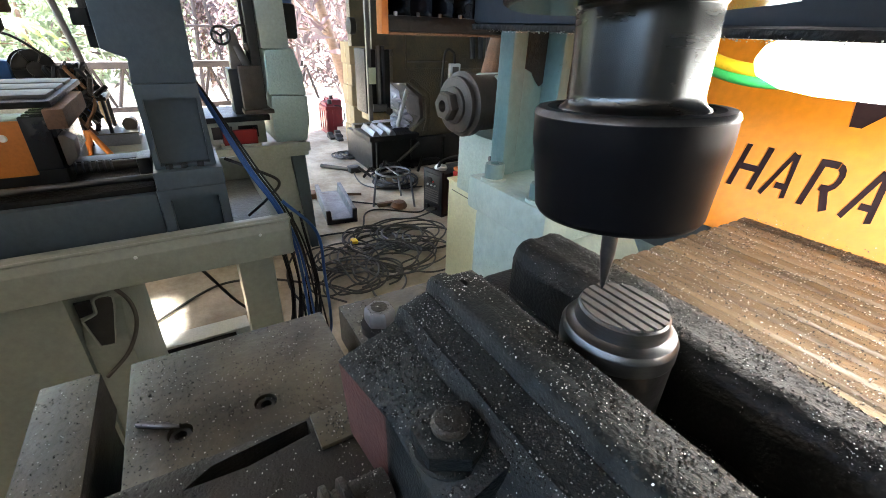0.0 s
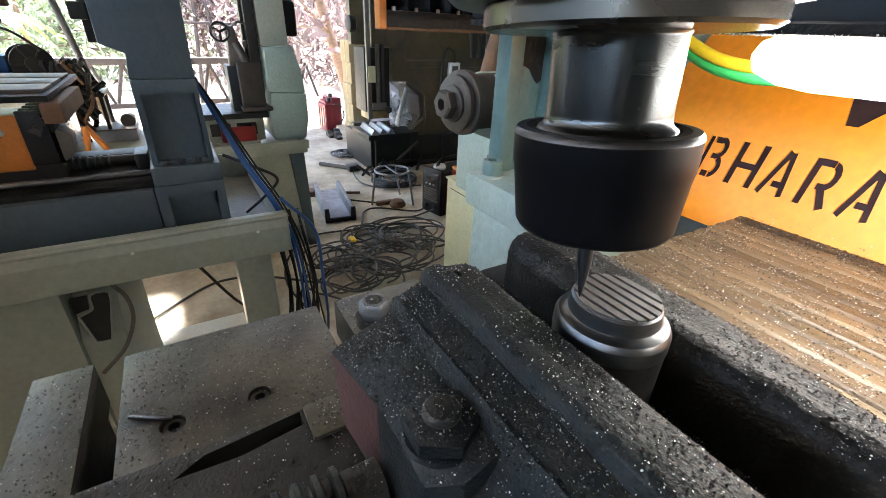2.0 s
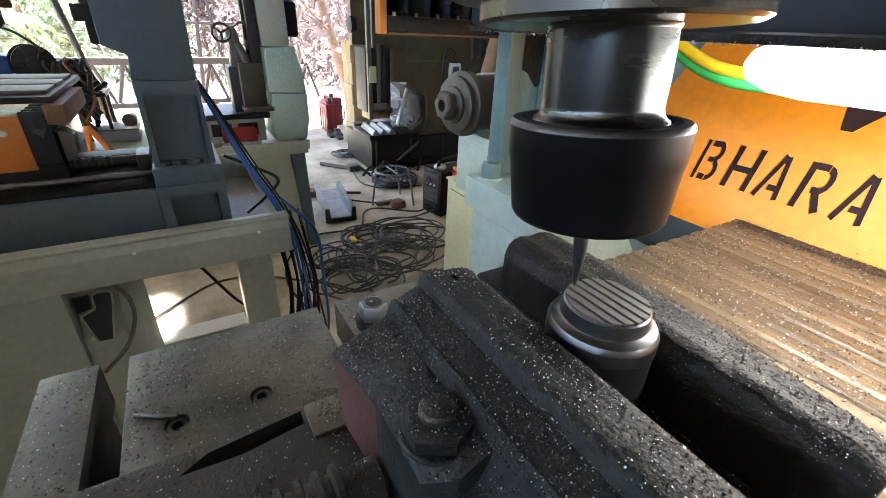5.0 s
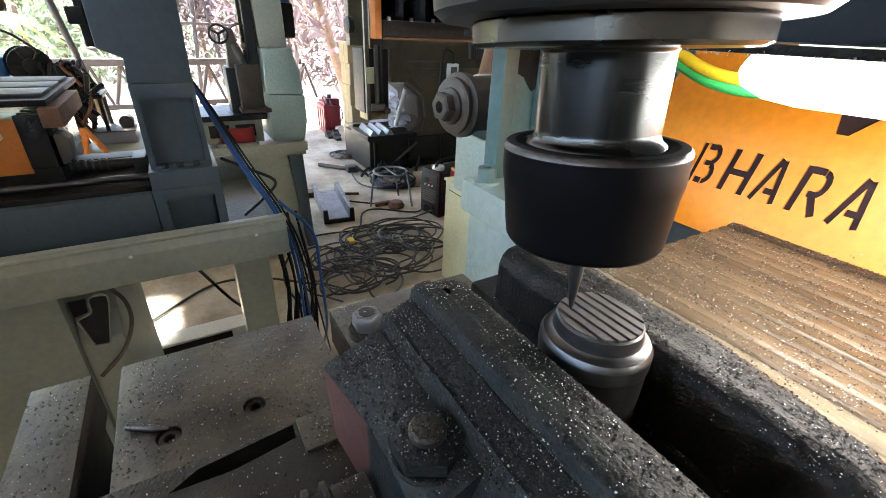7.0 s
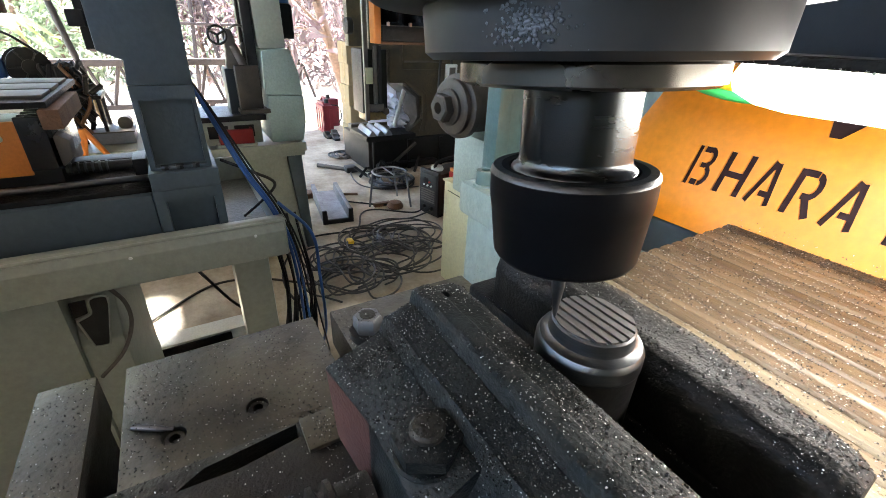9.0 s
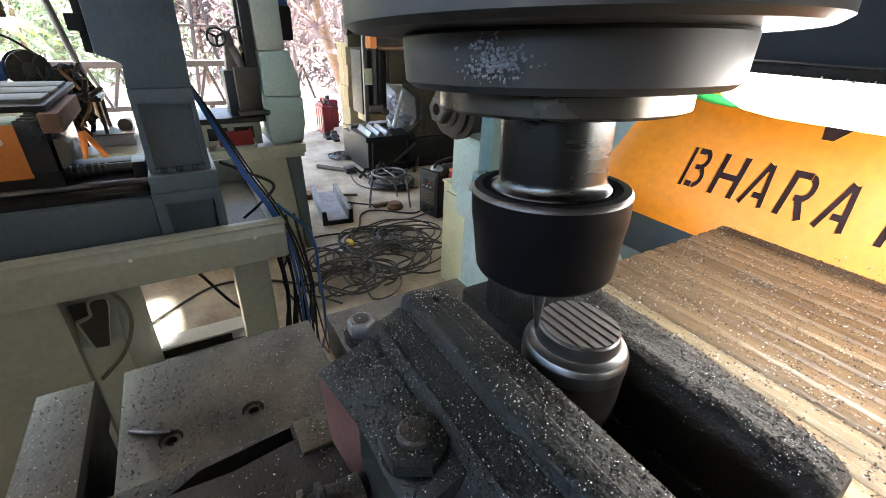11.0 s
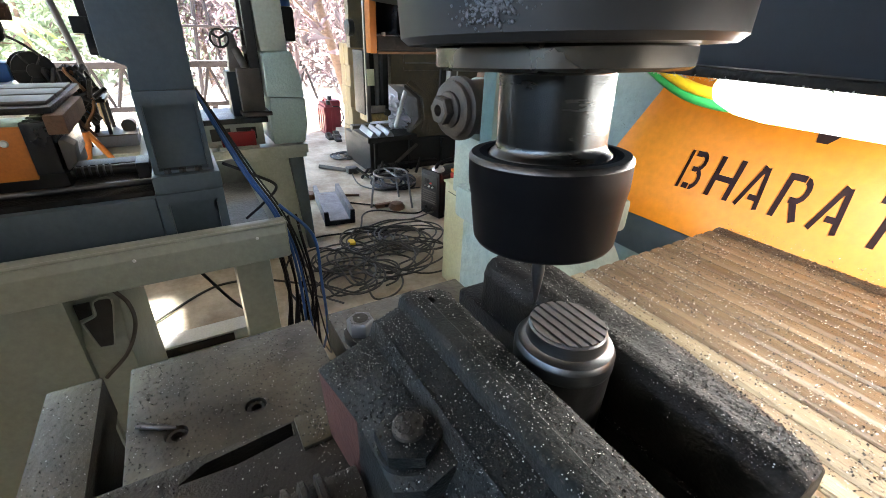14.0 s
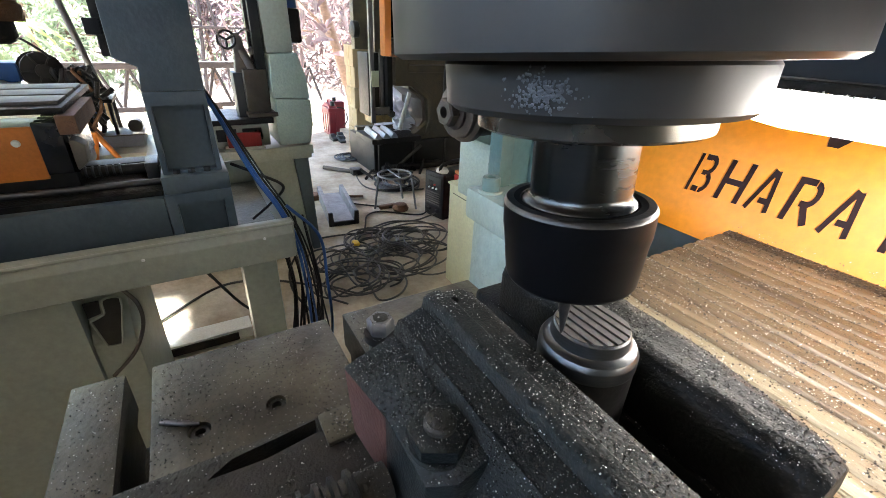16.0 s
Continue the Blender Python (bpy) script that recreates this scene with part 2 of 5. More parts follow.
def lathe(profile, n=48, bm=None, at=(0, 0, 0), axis=(0, 0, 1), caps=True):
    """Turns (radius, height) pairs round an axis."""
    own = bmesh.new()
    rings = []
    if n >= 40:
        # holding loops beside each corner keep the long faces straight in the shading
        held = [profile[0]]
        for (ra, ha), (rb, hb) in zip(profile, profile[1:]):
            k = min(0.12, 0.0004 / max(math.hypot(rb - ra, hb - ha), 1e-6))
            if ha != hb and k < 0.1:
                held += [(ra + (rb - ra) * k, ha + (hb - ha) * k), (rb - (rb - ra) * k, hb - (hb - ha) * k)]
            held.append((rb, hb))
        profile = held
    for r, h in profile:
        rings.append([own.verts.new((max(r, 1e-5) * math.cos(2 * math.pi * k / n), max(r, 1e-5) * math.sin(2 * math.pi * k / n), h)) for k in range(n)])
    for a, b in zip(rings, rings[1:]):
        for k in range(n):
            own.faces.new((a[k], a[(k + 1) % n], b[(k + 1) % n], b[k]))
    if caps:
        own.faces.new(rings[0][::-1])
        own.faces.new(rings[-1])
    bmesh.ops.recalc_face_normals(own, faces=own.faces)
    q = Vector((0, 0, 1)).rotation_difference(Vector(axis))
    turned(own, Matrix.Translation(at) @ q.to_matrix().to_4x4())
    return joined(bm, own)


def rod(a, b, r, n=12, bm=None, r2=None):
    a, b = Vector(a), Vector(b)
    return lathe([(r, 0), (r if r2 is None else r2, (b - a).length)], n, bm, a, (b - a).normalized())


def spline(points, steps=10):
    pts = [Vector(p) for p in points]
    pts = [2 * pts[0] - pts[1]] + pts + [2 * pts[-1] - pts[-2]]
    out = []
    for a, b, c, d in zip(pts, pts[1:], pts[2:], pts[3:]):
        for k in range(steps):
            t = k / steps
            out.append(0.5 * (2 * b + (c - a) * t + (2 * a - 5 * b + 4 * c - d) * t * t + (3 * b - a - 3 * c + d) * t ** 3))
    return out + [pts[-2]]


def tube(points, r, n=8, bm=None, steps=10):
    """A hose or wire along a smooth line."""
    own = bmesh.new()
    path = spline(points, steps)
    rings, side = [], None
    for k, p in enumerate(path):
        d = (path[min(k + 1, len(path) - 1)] - path[max(k - 1, 0)]).normalized()
        side = d.orthogonal().normalized() if side is None else (side - d * side.dot(d)).normalized()
        up = d.cross(side)
        rings.append([own.verts.new(p + r * (math.cos(2 * math.pi * j / n) * side + math.sin(2 * math.pi * j / n) * up)) for j in range(n)])
    for a, b in zip(rings, rings[1:]):
        for j in range(n):
            own.faces.new((a[j], a[(j + 1) % n], b[(j + 1) % n], b[j]))
    own.faces.new(rings[0][::-1])
    own.faces.new(rings[-1])
    return joined(bm, own)


def prism(outline, depth, m, bevel=0.0, bm=None):
    """An outline in its own xy plane, given depth along its z, then posed by m."""
    own = bmesh.new()
    low = [own.verts.new((x, y, 0)) for x, y in outline]
    high = [own.verts.new((x, y, depth)) for x, y in outline]
    k = len(outline)
    own.faces.new(low[::-1])
    own.faces.new(high)
    for i in range(k):
        own.faces.new((low[i], low[(i + 1) % k], high[(i + 1) % k], high[i]))
    bmesh.ops.recalc_face_normals(own, faces=own.faces)
    if bevel:
        bmesh.ops.bevel(own, geom=own.edges[:], offset=bevel, segments=2, affect="EDGES", profile=0.6)
    turned(own, m)
    bmesh.ops.recalc_face_normals(own, faces=own.faces)
    return joined(bm, own)


def cut(ob, bm):
    """Takes the solid bm (in ob's space) out of the mesh object ob, for good."""
    me = bpy.data.meshes.new("cutter")
    bmesh.ops.recalc_face_normals(bm, faces=bm.faces)
    bm.to_mesh(me)
    bm.free()
    tool = new("cutter", me)
    tool.matrix_world = ob.matrix_world.copy() if ob.parent is None else Matrix.Translation(place_of(ob))
    mod = ob.modifiers.new("cut", "BOOLEAN")
    mod.operation, mod.object, mod.solver, mod.use_self = "DIFFERENCE", tool, "EXACT", True
    mats = list(ob.data.materials)
    dg = bpy.context.evaluated_depsgraph_get()
    dg.update()
    done = bpy.data.meshes.new_from_object(ob.evaluated_get(dg))
    ob.modifiers.clear()
    done.materials.clear()
    for m in mats:
        done.materials.append(m)
    ob.data = done
    bpy.data.objects.remove(tool)
    smooth_by_angle(done, 30)


def hexagon(r, h, at, axis=(0, 0, 1), bm=None, chamfer=0.15):
    return lathe([(r * (1 - chamfer), 0), (r, h * chamfer), (r, h * (1 - chamfer)), (r * (1 - chamfer), h)], 6, bm, at, axis)


ALONG_X = Matrix(((0, 0, 1, 0), (1, 0, 0, 0), (0, 1, 0, 0), (0, 0, 0, 1)))  # outline (y, z), depth along x
ALONG_Y = Matrix(((1, 0, 0, 0), (0, 0, 1, 0), (0, 1, 0, 0), (0, 0, 0, 1)))  # outline (x, z), depth along y


def at_x(x):
    return Matrix.Translation((x, 0, 0)) @ ALONG_X


def at_y(y):
    return Matrix.Translation((0, y, 0)) @ ALONG_Y


# ---- the setting ----
def setting():
    bm = box(-7.2, 6, -7, 7, -0.12, 0.0)
    tagged(part("floor", bm, CONCRETE), "dusty worn concrete workshop floor with stains", "floor", kind="structure")
    own = bmesh.new()
    n = 60
    grid = [[own.verts.new((-90 + 180 * i / n, -90 + 180 * j / n, -0.13 + 0.05 * noise.noise(Vector((i * 0.4, j * 0.4, 0))))) for j in range(n + 1)] for i in range(n + 1)]
    for i in range(n):
        for j in range(n):
            own.faces.new((grid[i][j], grid[i + 1][j], grid[i + 1][j + 1], grid[i][j + 1]))
    tagged(part("ground", own, EARTH), "pale bare earth yard outside the shed", "ground", kind="structure")
    # shed: unseen roof sheets, two gaps that let the sun in, and walls added to hold back light behind and to the side
    # of the camera
    roof = box(-8.1, -4.92, -7, 7, 3.6, 3.66)
    for gx0, gx1, gy0, gy1 in ((-4.92, -4.66, -1.40, -0.98), (-4.34, -3.93, -1.80, -1.15)):
        box(gx0, gx1, -7, gy0, 3.6, 3.66, bm=roof)
        box(gx0, gx1, gy1, 7, 3.6, 3.66, bm=roof)
    box(-4.66, -4.34, -7, 7, 3.6, 3.66, bm=roof)
    box(-3.93, 6, -7, 7, 3.6, 3.66, bm=roof)
    tagged(part("ceiling", roof, TIN), "unseen grey shed roof added overhead to shade the interior", "ceiling", kind="structure")
    tagged(part("added_wall_east", box(6, 6.2, -7, 7, 0, 3.6), BLOCKWALL), "plain wall added behind the camera to hold back light", "wall", kind="structure")
    tagged(part("added_wall_north", box(-5.6, 6, 4.2, 4.4, 0, 3.6), BLOCKWALL), "plain wall added to close the shed and hold back light", "wall", kind="structure")
    tagged(part("added_wall_west", box(-7.4, -7.2, 3.45, 7, 0, 3.6), BLOCKWALL), "plain wall added beside the opening to hold back daylight", "wall", kind="structure")
    tagged(part("added_wall_west_end", box(-7.4, -7.2, -7, -4.0, 0, 3.6), BLOCKWALL), "plain wall added beside the opening to hold back daylight", "wall", kind="structure")
    tagged(part("added_wall_south", box(-3.6, 6, -3.2, -3.0, 0, 1.93), BLOCKWALL), "plain wall added to close the shed and hold back light", "wall", kind="structure")


# ---- the milling machine ----
TZ = 1.121  # top of the slotted table


def slotted_table():
    t = thing("machine_table", (0.1, 0.05, 1.0), "grey oily cast-iron T-slot table strewn with metal chips", "machine table")
    x0, x1 = -0.235, 0.52
    for k, (y0, y1) in enumerate(((-0.067, -0.040), (-0.026, 0.086), (0.0985, 0.215))):
        slab = part("table_slab", box(x0, x1, y0, y1, TZ - 0.03, TZ, 0.0012), TABLE, t)
        slab.data.materials.append(CAST_BROWN)
        # sides take the dark oily iron, for oil and the slots' painted-in shade
        for face in slab.data.polygons:
            if abs(face.normal.z) < 0.5:
                face.material_index = 1
        if k == 1:
            for hx, hy in ((-0.168, 0.037), (-0.1675, -0.003)):
                own = lathe([(0.0058, -0.009), (0.0058, 0.01)], 24, None, (hx, hy, TZ))
                bmesh.ops.translate(own, verts=own.verts, vec=-place_of(t))
                cut(slab, own)
                ring = lathe([(0.0052, 0), (0.0052, 0.006), (0.0048, 0.0068), (0.0028, 0.0068), (0.0028, 0.003)], 24, None, (hx, hy, TZ - 0.0085))
                part("cap_screw", ring, CAST_BROWN, t, "greasy socket cap screw sunk in a counterbore")
    body = box(x0 + 0.002, x1, -0.062, -0.044, TZ - 0.085, TZ - 0.0302)
    box(x0 + 0.002, x1, -0.021, 0.083, TZ - 0.085, TZ - 0.0302, bm=body)
    box(x0 + 0.002, x1, 0.1025, 0.215, TZ - 0.085, TZ - 0.0302, bm=body)
    part("table_body", body, CAST_BROWN, t)
    # black fillings put the slots' deep shade into the colour
    part("slot_shade", box(x0 + 0.004, x1, -0.0438, -0.0212, TZ - 0.085, TZ - 0.062), DARK, t, "black filling for the shade deep in the slot")
    part("slot_shade", box(x0 + 0.004, x1, 0.0832, 0.1023, TZ - 0.085, TZ - 0.062), DARK, t)
    part("saddle", box(-0.16, 0.5, -0.05, 0.30, 0.86, TZ - 0.085, 0.006), GREYGREEN, t)
    # base and rear frame that carry table, beam, sheet and spindle head
    part("machine_base", box(-0.14, 0.72, -0.04, 0.62, 0.0, 0.861, 0.012), GREYGREEN, t)
    f = thing("gantry_upright", (0.66, 0.4, 0.86), "grey-green upright that carries the beam and head", "gantry")
    part("upright", box(0.60, 0.72, 0.24, 0.62, 0.8615, 1.75, 0.008), GREYGREEN, f)
    part("head_arm", box(0.05, 0.72, 0.09, 0.30, 1.765, 1.90, 0.01), GREYGREEN, f)
    return t


def vise():
    v = thing("machine_vise", (-0.04, 0.1, TZ), "dark greasy cast-iron machine vise clamping a round workpiece", "vise")
    # base with two guide rails and the clamp slot along its side
    base = part("base", box(-0.1205, 0.03, -0.11, 0.198, TZ + 0.0004, TZ + 0.029, 0.002), CAST_BROWN, v)
    own = prism([(-0.1190, 0.0490), (-0.1115, 0.0490), (-0.1080, 0.0240), (-0.1092, 0.0020), (-0.1150, 0.0120)], 0.044, Matrix.Translation((0, 0, TZ + 0.006)))
    bmesh.ops.translate(own, verts=own.verts, vec=-place_of(v))
    cut(base, own)
    part("guide_rail", box(-0.1195, -0.101, 0.0505, 0.198, TZ + 0.0285, TZ + 0.0312, 0.001), TABLE, v)
    part("guide_rail", box(0.012, 0.0295, -0.10, 0.198, TZ + 0.0285, TZ + 0.0312, 0.001), TABLE, v)
    # moving jaw: a stepped body with a worn edge, a raised strip and a flat beside it
    sec = [(0.0700, TZ + 0.030), (0.0700, TZ + 0.0640), (0.0775, TZ + 0.0662), (0.0812, TZ + 0.0682), (0.0846, TZ + 0.0745), (0.0873, TZ + 0.0838), (0.0880, TZ + 0.0852), (0.0893, TZ + 0.0848), (0.0983, TZ + 0.0884), (0.0990, TZ + 0.0880),
           (0.1000, TZ + 0.0932), (0.1020, TZ + 0.0946), (0.1085, TZ + 0.0946), (0.1098, TZ + 0.0930), (0.1190, TZ + 0.0922), (0.1225, TZ + 0.0902), (0.1236, TZ + 0.0880), (0.1236, TZ + 0.036), (0.108, TZ + 0.030)]
    jaw = prism(sec, 0.148, at_x(-0.1065), 0.0006)
    bmesh.ops.subdivide_edges(jaw, edges=[e for e in jaw.edges if abs(e.verts[0].co.x - e.verts[1].co.x) > 0.1], cuts=60)
    for w in jaw.verts:
        if w.co.z > TZ + 0.05:
            w.co += 0.00035 * noise.noise_vector(w.co * 110) + 0.0002 * noise.noise_vector(w.co * 420)
        if w.co.x < -0.1035 and w.co.z > TZ + 0.08:
            w.co.z -= 0.0016
    moving = part("moving_jaw", jaw, CAST, v)
    own = lathe([(0.0022, -0.01), (0.0022, 0.02)], 14, None, (-0.0965, 0.1105, TZ + 0.0925))
    bmesh.ops.translate(own, verts=own.verts, vec=-place_of(v))
    cut(moving, own)
    # clamp block in front of the jaw: its skewed end still carries red primer
    plan = [(-0.1070, 0.0618), (-0.0710, 0.0665), (-0.0400, 0.0665), (-0.0335, 0.0745), (-0.0335, 0.0860), (-0.1042, 0.0848)]
    low = bmesh.new()
    under = [(-0.1035, 0.0632)] + plan[1:]
    rings = [[low.verts.new((px, py, TZ + 0.0295)) for px, py in under], [low.verts.new((px, py, TZ + 0.0680 + 0.5 * (py - 0.0640))) for px, py in plan]]
    low.faces.new(rings[0][::-1])
    low.faces.new(rings[1])
    for i in range(len(plan)):
        j = (i + 1) % len(plan)
        low.faces.new((rings[0][i], rings[0][j], rings[1][j], rings[1][i])).material_index = 1 if i == 0 else 0
    bmesh.ops.bevel(low, geom=low.edges[:], offset=0.0009, segments=2, affect="EDGES", profile=0.6)
    bmesh.ops.recalc_face_normals(low, faces=low.faces)
    part("jaw_block", low, [CAST, RED_RUST], v, "clamp block with red primer on its end")
    bx, by, bz = -0.0500, 0.0768, TZ + 0.0732
    rim = lathe([(0.0112, 0), (0.0114, 0.0008), (0.0108, 0.0016), (0.0090, 0.0018)], 32, None, (bx, by, bz))
    bolt = part("hold_down_bolt", hexagon(0.0114, 0.0066, (bx, by, bz + 0.0017)), CAST, v, "greasy hexagon hold-down nut")
    part("washer", rim, CAST, bolt)
    part("stud_end", lathe([(0.0056, 0), (0.0056, 0.0018), (0.0046, 0.0028), (0.0015, 0.0030)], 20, None, (bx, by, bz + 0.0083)), CAST_BROWN, bolt)
    # lead screw with its thread
    sx, sz = -0.066, TZ + 0.0395
    screw = lathe([(0.0085, -0.11), (0.0085, 0.064)], 24, None, (sx, 0, sz), (0, 1, 0))
    for k in range(26):
        lathe([(0.0085, -0.0019), (0.0112, -0.0009), (0.0112, 0.0009), (0.0085, 0.0019)], 24, screw, (sx, -0.100 + k * 0.0060, sz), (0, 1, 0), caps=False)
    part("lead_screw", screw, CAST_BROWN, v, "coarse-threaded vise screw full of swarf")
    # fixed jaw, rounded and worn along the top
    sec = [(0.1635, TZ + 0.031), (0.1635, TZ + 0.074), (0.1655, TZ + 0.0800), (0.1690, TZ + 0.0832), (0.1740, TZ + 0.0842), (0.1800, TZ + 0.0832), (0.1890, TZ + 0.0838), (0.1965, TZ + 0.0815), (0.2010, TZ + 0.072), (0.201, TZ + 0.031)]
    jaw = prism(sec, 0.155, at_x(-0.130), 0.001)
    bmesh.ops.subdivide_edges(jaw, edges=[e for e in jaw.edges if abs(e.verts[0].co.x - e.verts[1].co.x) > 0.1], cuts=60)
    for w in jaw.verts:
        # the back narrows towards one end, where the top is rounded off
        if w.co.y > 0.172:
            w.co.y -= (w.co.y - 0.172) * 0.46 * min(max((w.co.x + 0.04) / 0.065, 0), 1) ** 1.3
        if w.co.z > TZ + 0.06:
            w.co.z -= 0.0028 * max(0, (w.co.x - 0.014) / 0.011) ** 2
            w.co += 0.0007 * noise.noise_vector(w.co * 90) + 0.0004 * noise.noise_vector(w.co * 350)
    part("fixed_jaw", jaw, BLACK_IRON, v)
    part("jaw_foot", box(-0.150, 0.022, 0.161, 0.198, TZ + 0.0295, TZ + 0.054, 0.003), BLACK_IRON, v)
    return v


def workpiece():
    w = thing("round_workpiece", (-0.0495, 0.143, TZ + 0.036), "bright turned steel slug with a grooved top face", "workpiece")
    top = 0.1012
    # dark steel also paints in the shade on the slug's lower body
    part("slug_body", lathe([(0.0187, 0.032), (0.0187, top - 0.0150)], 64, None, (-0.0495, 0.143, TZ)), DARK_STEEL, w, "unmachined lower body, darkened for the shade under the shoulder")
    body = lathe([(0.0150, top - 0.0149), (0.0188, top - 0.0149), (0.0190, top - 0.0142), (0.0189, top - 0.0095), (0.0178, top - 0.0076), (0.0162, top - 0.0072), (0.0150, top - 0.0060), (0.0145, top - 0.0014), (0.0139, top - 0.0008), (0.0001, top - 0.0012)], 72, None, (-0.0495, 0.143, TZ))
    part("turned_shoulder", body, STEEL, w)
    # strips left standing between the engraved grooves
    r = 0.0138
    for k in range(7):
        y0 = -0.01365 + k * 0.0039
        y1 = y0 + 0.0025
        ends = [y0 + (y1 - y0) * j / 4 for j in range(5)]
        half = [math.sqrt(max(r * r - y * y, 4e-6)) for y in ends]
        outline = list(zip(half, ends)) + [(-h, y) for h, y in zip(reversed(half), reversed(ends))]
        strip = prism(outline, 0.0009, Matrix.Translation((-0.0495, 0.143, TZ + top - 0.0009)))
        part("land_strip", strip, MILLED, w, "land between engraved grooves")
    return w


def small_parts():
    # loose engraving cutter lying at the edge of a screw hole
    c = thing("loose_cutter", (-0.178, -0.015, TZ), "short shiny carbide cutter lying on the table", "cutter")
    a, b = Vector((-0.1815, -0.0205, TZ + 0.0018)), Vector((-0.1745, -0.0095, TZ + 0.0018))
    part("shank", rod(a, b, 0.0017, 20), STEEL, c)
    part("tip", rod(b, b + (b - a).normalized() * 0.008, 0.0017, 16, None, 0.0006), CARBIDE, c, "dark pointed tip")
    nx, ny = -0.1525, 0.0975
    s = thing("clamp_stud", (nx, ny, TZ), "bright scratched hexagon nut on a clamp stud beside the vise jaw", "clamp stud")
    part("stud", rod((nx, ny, TZ), (nx, ny, TZ + 0.0515), 0.0042, 20), CAST_BROWN, s)
    part("nut", hexagon(0.0080, 0.0095, (nx, ny, TZ + 0.0415)), DULL_ALU, s, "scratched bright steel nut")
    part("washer", lathe([(0.0098, 0), (0.0098, 0.0040)], 28, None, (nx, ny, TZ + 0.0375)), DARK_STEEL, s)
    part("sleeve", lathe([(0.0070, 0), (0.0070, 0.0372)], 20, None, (nx, ny, TZ + 0.0002)), CAST_BROWN, s)


def grooved_plate():
    p = thing("grooved_plate", (0.1, 0.37, 1.1), "tan-brown grooved wear plate covered in fine metal swarf", "grooved plate")
    part("plate_bed", box(-0.1765, 0.62, 0.20, 0.532, 1.085, 1.1304, 0.001), RIB, p)
    # wide low ribs with sloping sides; three near the vise are cream, with the lamp's glare put into the colour
    y, k = 0.203, 0
    while y < 0.526:
        w = (0.0176, 0.0192, 0.0168, 0.0186)[k % 4]
        h = 0.0016 + 0.0005 * ((k * 3) % 4) / 3
        a, b = (0.0030, 0.0052) if k % 3 else (0.0022, 0.0068)
        rib = prism([(y, 1.122), (y + w, 1.122), (y + w, 1.1306), (y + w - b, 1.1306 + h), (y + a, 1.1306 + h * 0.9), (y, 1.1306)], 0.7968, at_x(-0.1768), 0.0004)
        part("rib", rib, RIB_PALE if k in (3, 4, 5) else RIB, p)
        y += w + 0.0002
        k += 1
    part("plate_support", box(-0.16, 0.6, 0.30, 0.52, 0.9, 1.086, 0.003), SLATE, p)
    return p


def sign_sheet():
    """Orange guard sheet, leaning back, with letters cut through it."""
    s = thing("orange_guard_sheet", (0.1, 0.53, 1.1), "bright orange powder-coated guard sheet with cut-out letters", "guard sheet")
    lean = math.atan2(0.026, 0.074)
    m = Matrix.Translation((0, 0.5192, 1.112)) @ Matrix.Rotation(-lean, 4, "X") @ ALONG_Y
    sheet = part("sheet", prism([(-0.372, 0.0), (0.75, 0.0), (0.75, 0.40), (-0.235, 0.40), (-0.318, 0.153), (-0.349, 0.067)], 0.003, m), ORANGE, s)
    # letter strokes as slanted bars, height one, with stencil gaps
    def bar(x0, y0, x1, y1, w=0.175):
        d = Vector((x1 - x0, y1 - y0)).normalized()
        nrm = Vector((-d.y, d.x)) * w / 2
        return [(x0 - nrm.x, y0 - nrm.y), (x1 - nrm.x, y1 - nrm.y), (x1 + nrm.x, y1 + nrm.y), (x0 + nrm.x, y0 + nrm.y)]
    def bow(cx, cy, rx, ry, a0, a1, w=0.15, n=7):
        """A curved stroke as one closed outline."""
        angles = [radians(a0 + (a1 - a0) * k / n) for k in range(n + 1)]
        outer = [(cx + (rx + w / 2) * math.cos(t), cy + (ry + w / 2) * math.sin(t)) for t in angles]
        return outer + [(cx + (rx - w / 2) * math.cos(t), cy + (ry - w / 2) * math.sin(t)) for t in reversed(angles)]
    LETTERS = {
        "B": [bar(0.08, 0.0, 0.08, 1.0, 0.13), bar(0.19, 0.925, 0.40, 0.925, 0.15), bar(0.26, 0.53, 0.42, 0.53, 0.13), bar(0.19, 0.075, 0.40, 0.075, 0.15), bow(0.40, 0.73, 0.14, 0.195, -88, 90, 0.14), bow(0.40, 0.30, 0.17, 0.225, -90, 80, 0.14)],
        "H": [bar(0.08, 0.0, 0.08, 1.0), bar(0.62, 0.0, 0.62, 1.0), bar(0.10, 0.5, 0.60, 0.5, 0.15)],
        "A": [bar(0.06, 0.0, 0.44, 1.0), bar(0.74, 0.0, 0.52, 0.97), bar(0.34, 0.28, 0.62, 0.28, 0.14)],
        "R": [bar(0.08, 0.0, 0.08, 1.0), bar(0.10, 0.925, 0.44, 0.925, 0.15), bar(0.28, 0.46, 0.44, 0.46, 0.14), bow(0.44, 0.69, 0.16, 0.235, -90, 90, 0.15), bar(0.40, 0.44, 0.64, 0.0)],
        "T": [bar(0.36, 0.0, 0.36, 0.9), bar(0.0, 0.93, 0.74, 0.93, 0.15)],
    }
    own = bmesh.new()
    outlines = []
    place = Matrix.Translation(-place_of(s)) @ m
    for letter, x in zip("BHARAT", (-0.2475, -0.2115, -0.1780, -0.1430, -0.1085, -0.0700)):
        for quad in LETTERS[letter]:
            wide = {"B": 0.0405, "H": 0.0390, "A": 0.0300, "R": 0.0360, "T": 0.033}[letter]
            low = 0.0490 + 0.0003 * (("BHARAT".index(letter) * 2 + len(outlines)) % 5)
            outline = [(x + wide * px + 0.0015 * py, low + 0.0462 * py) for px, py in quad]
            outlines.append(outline)
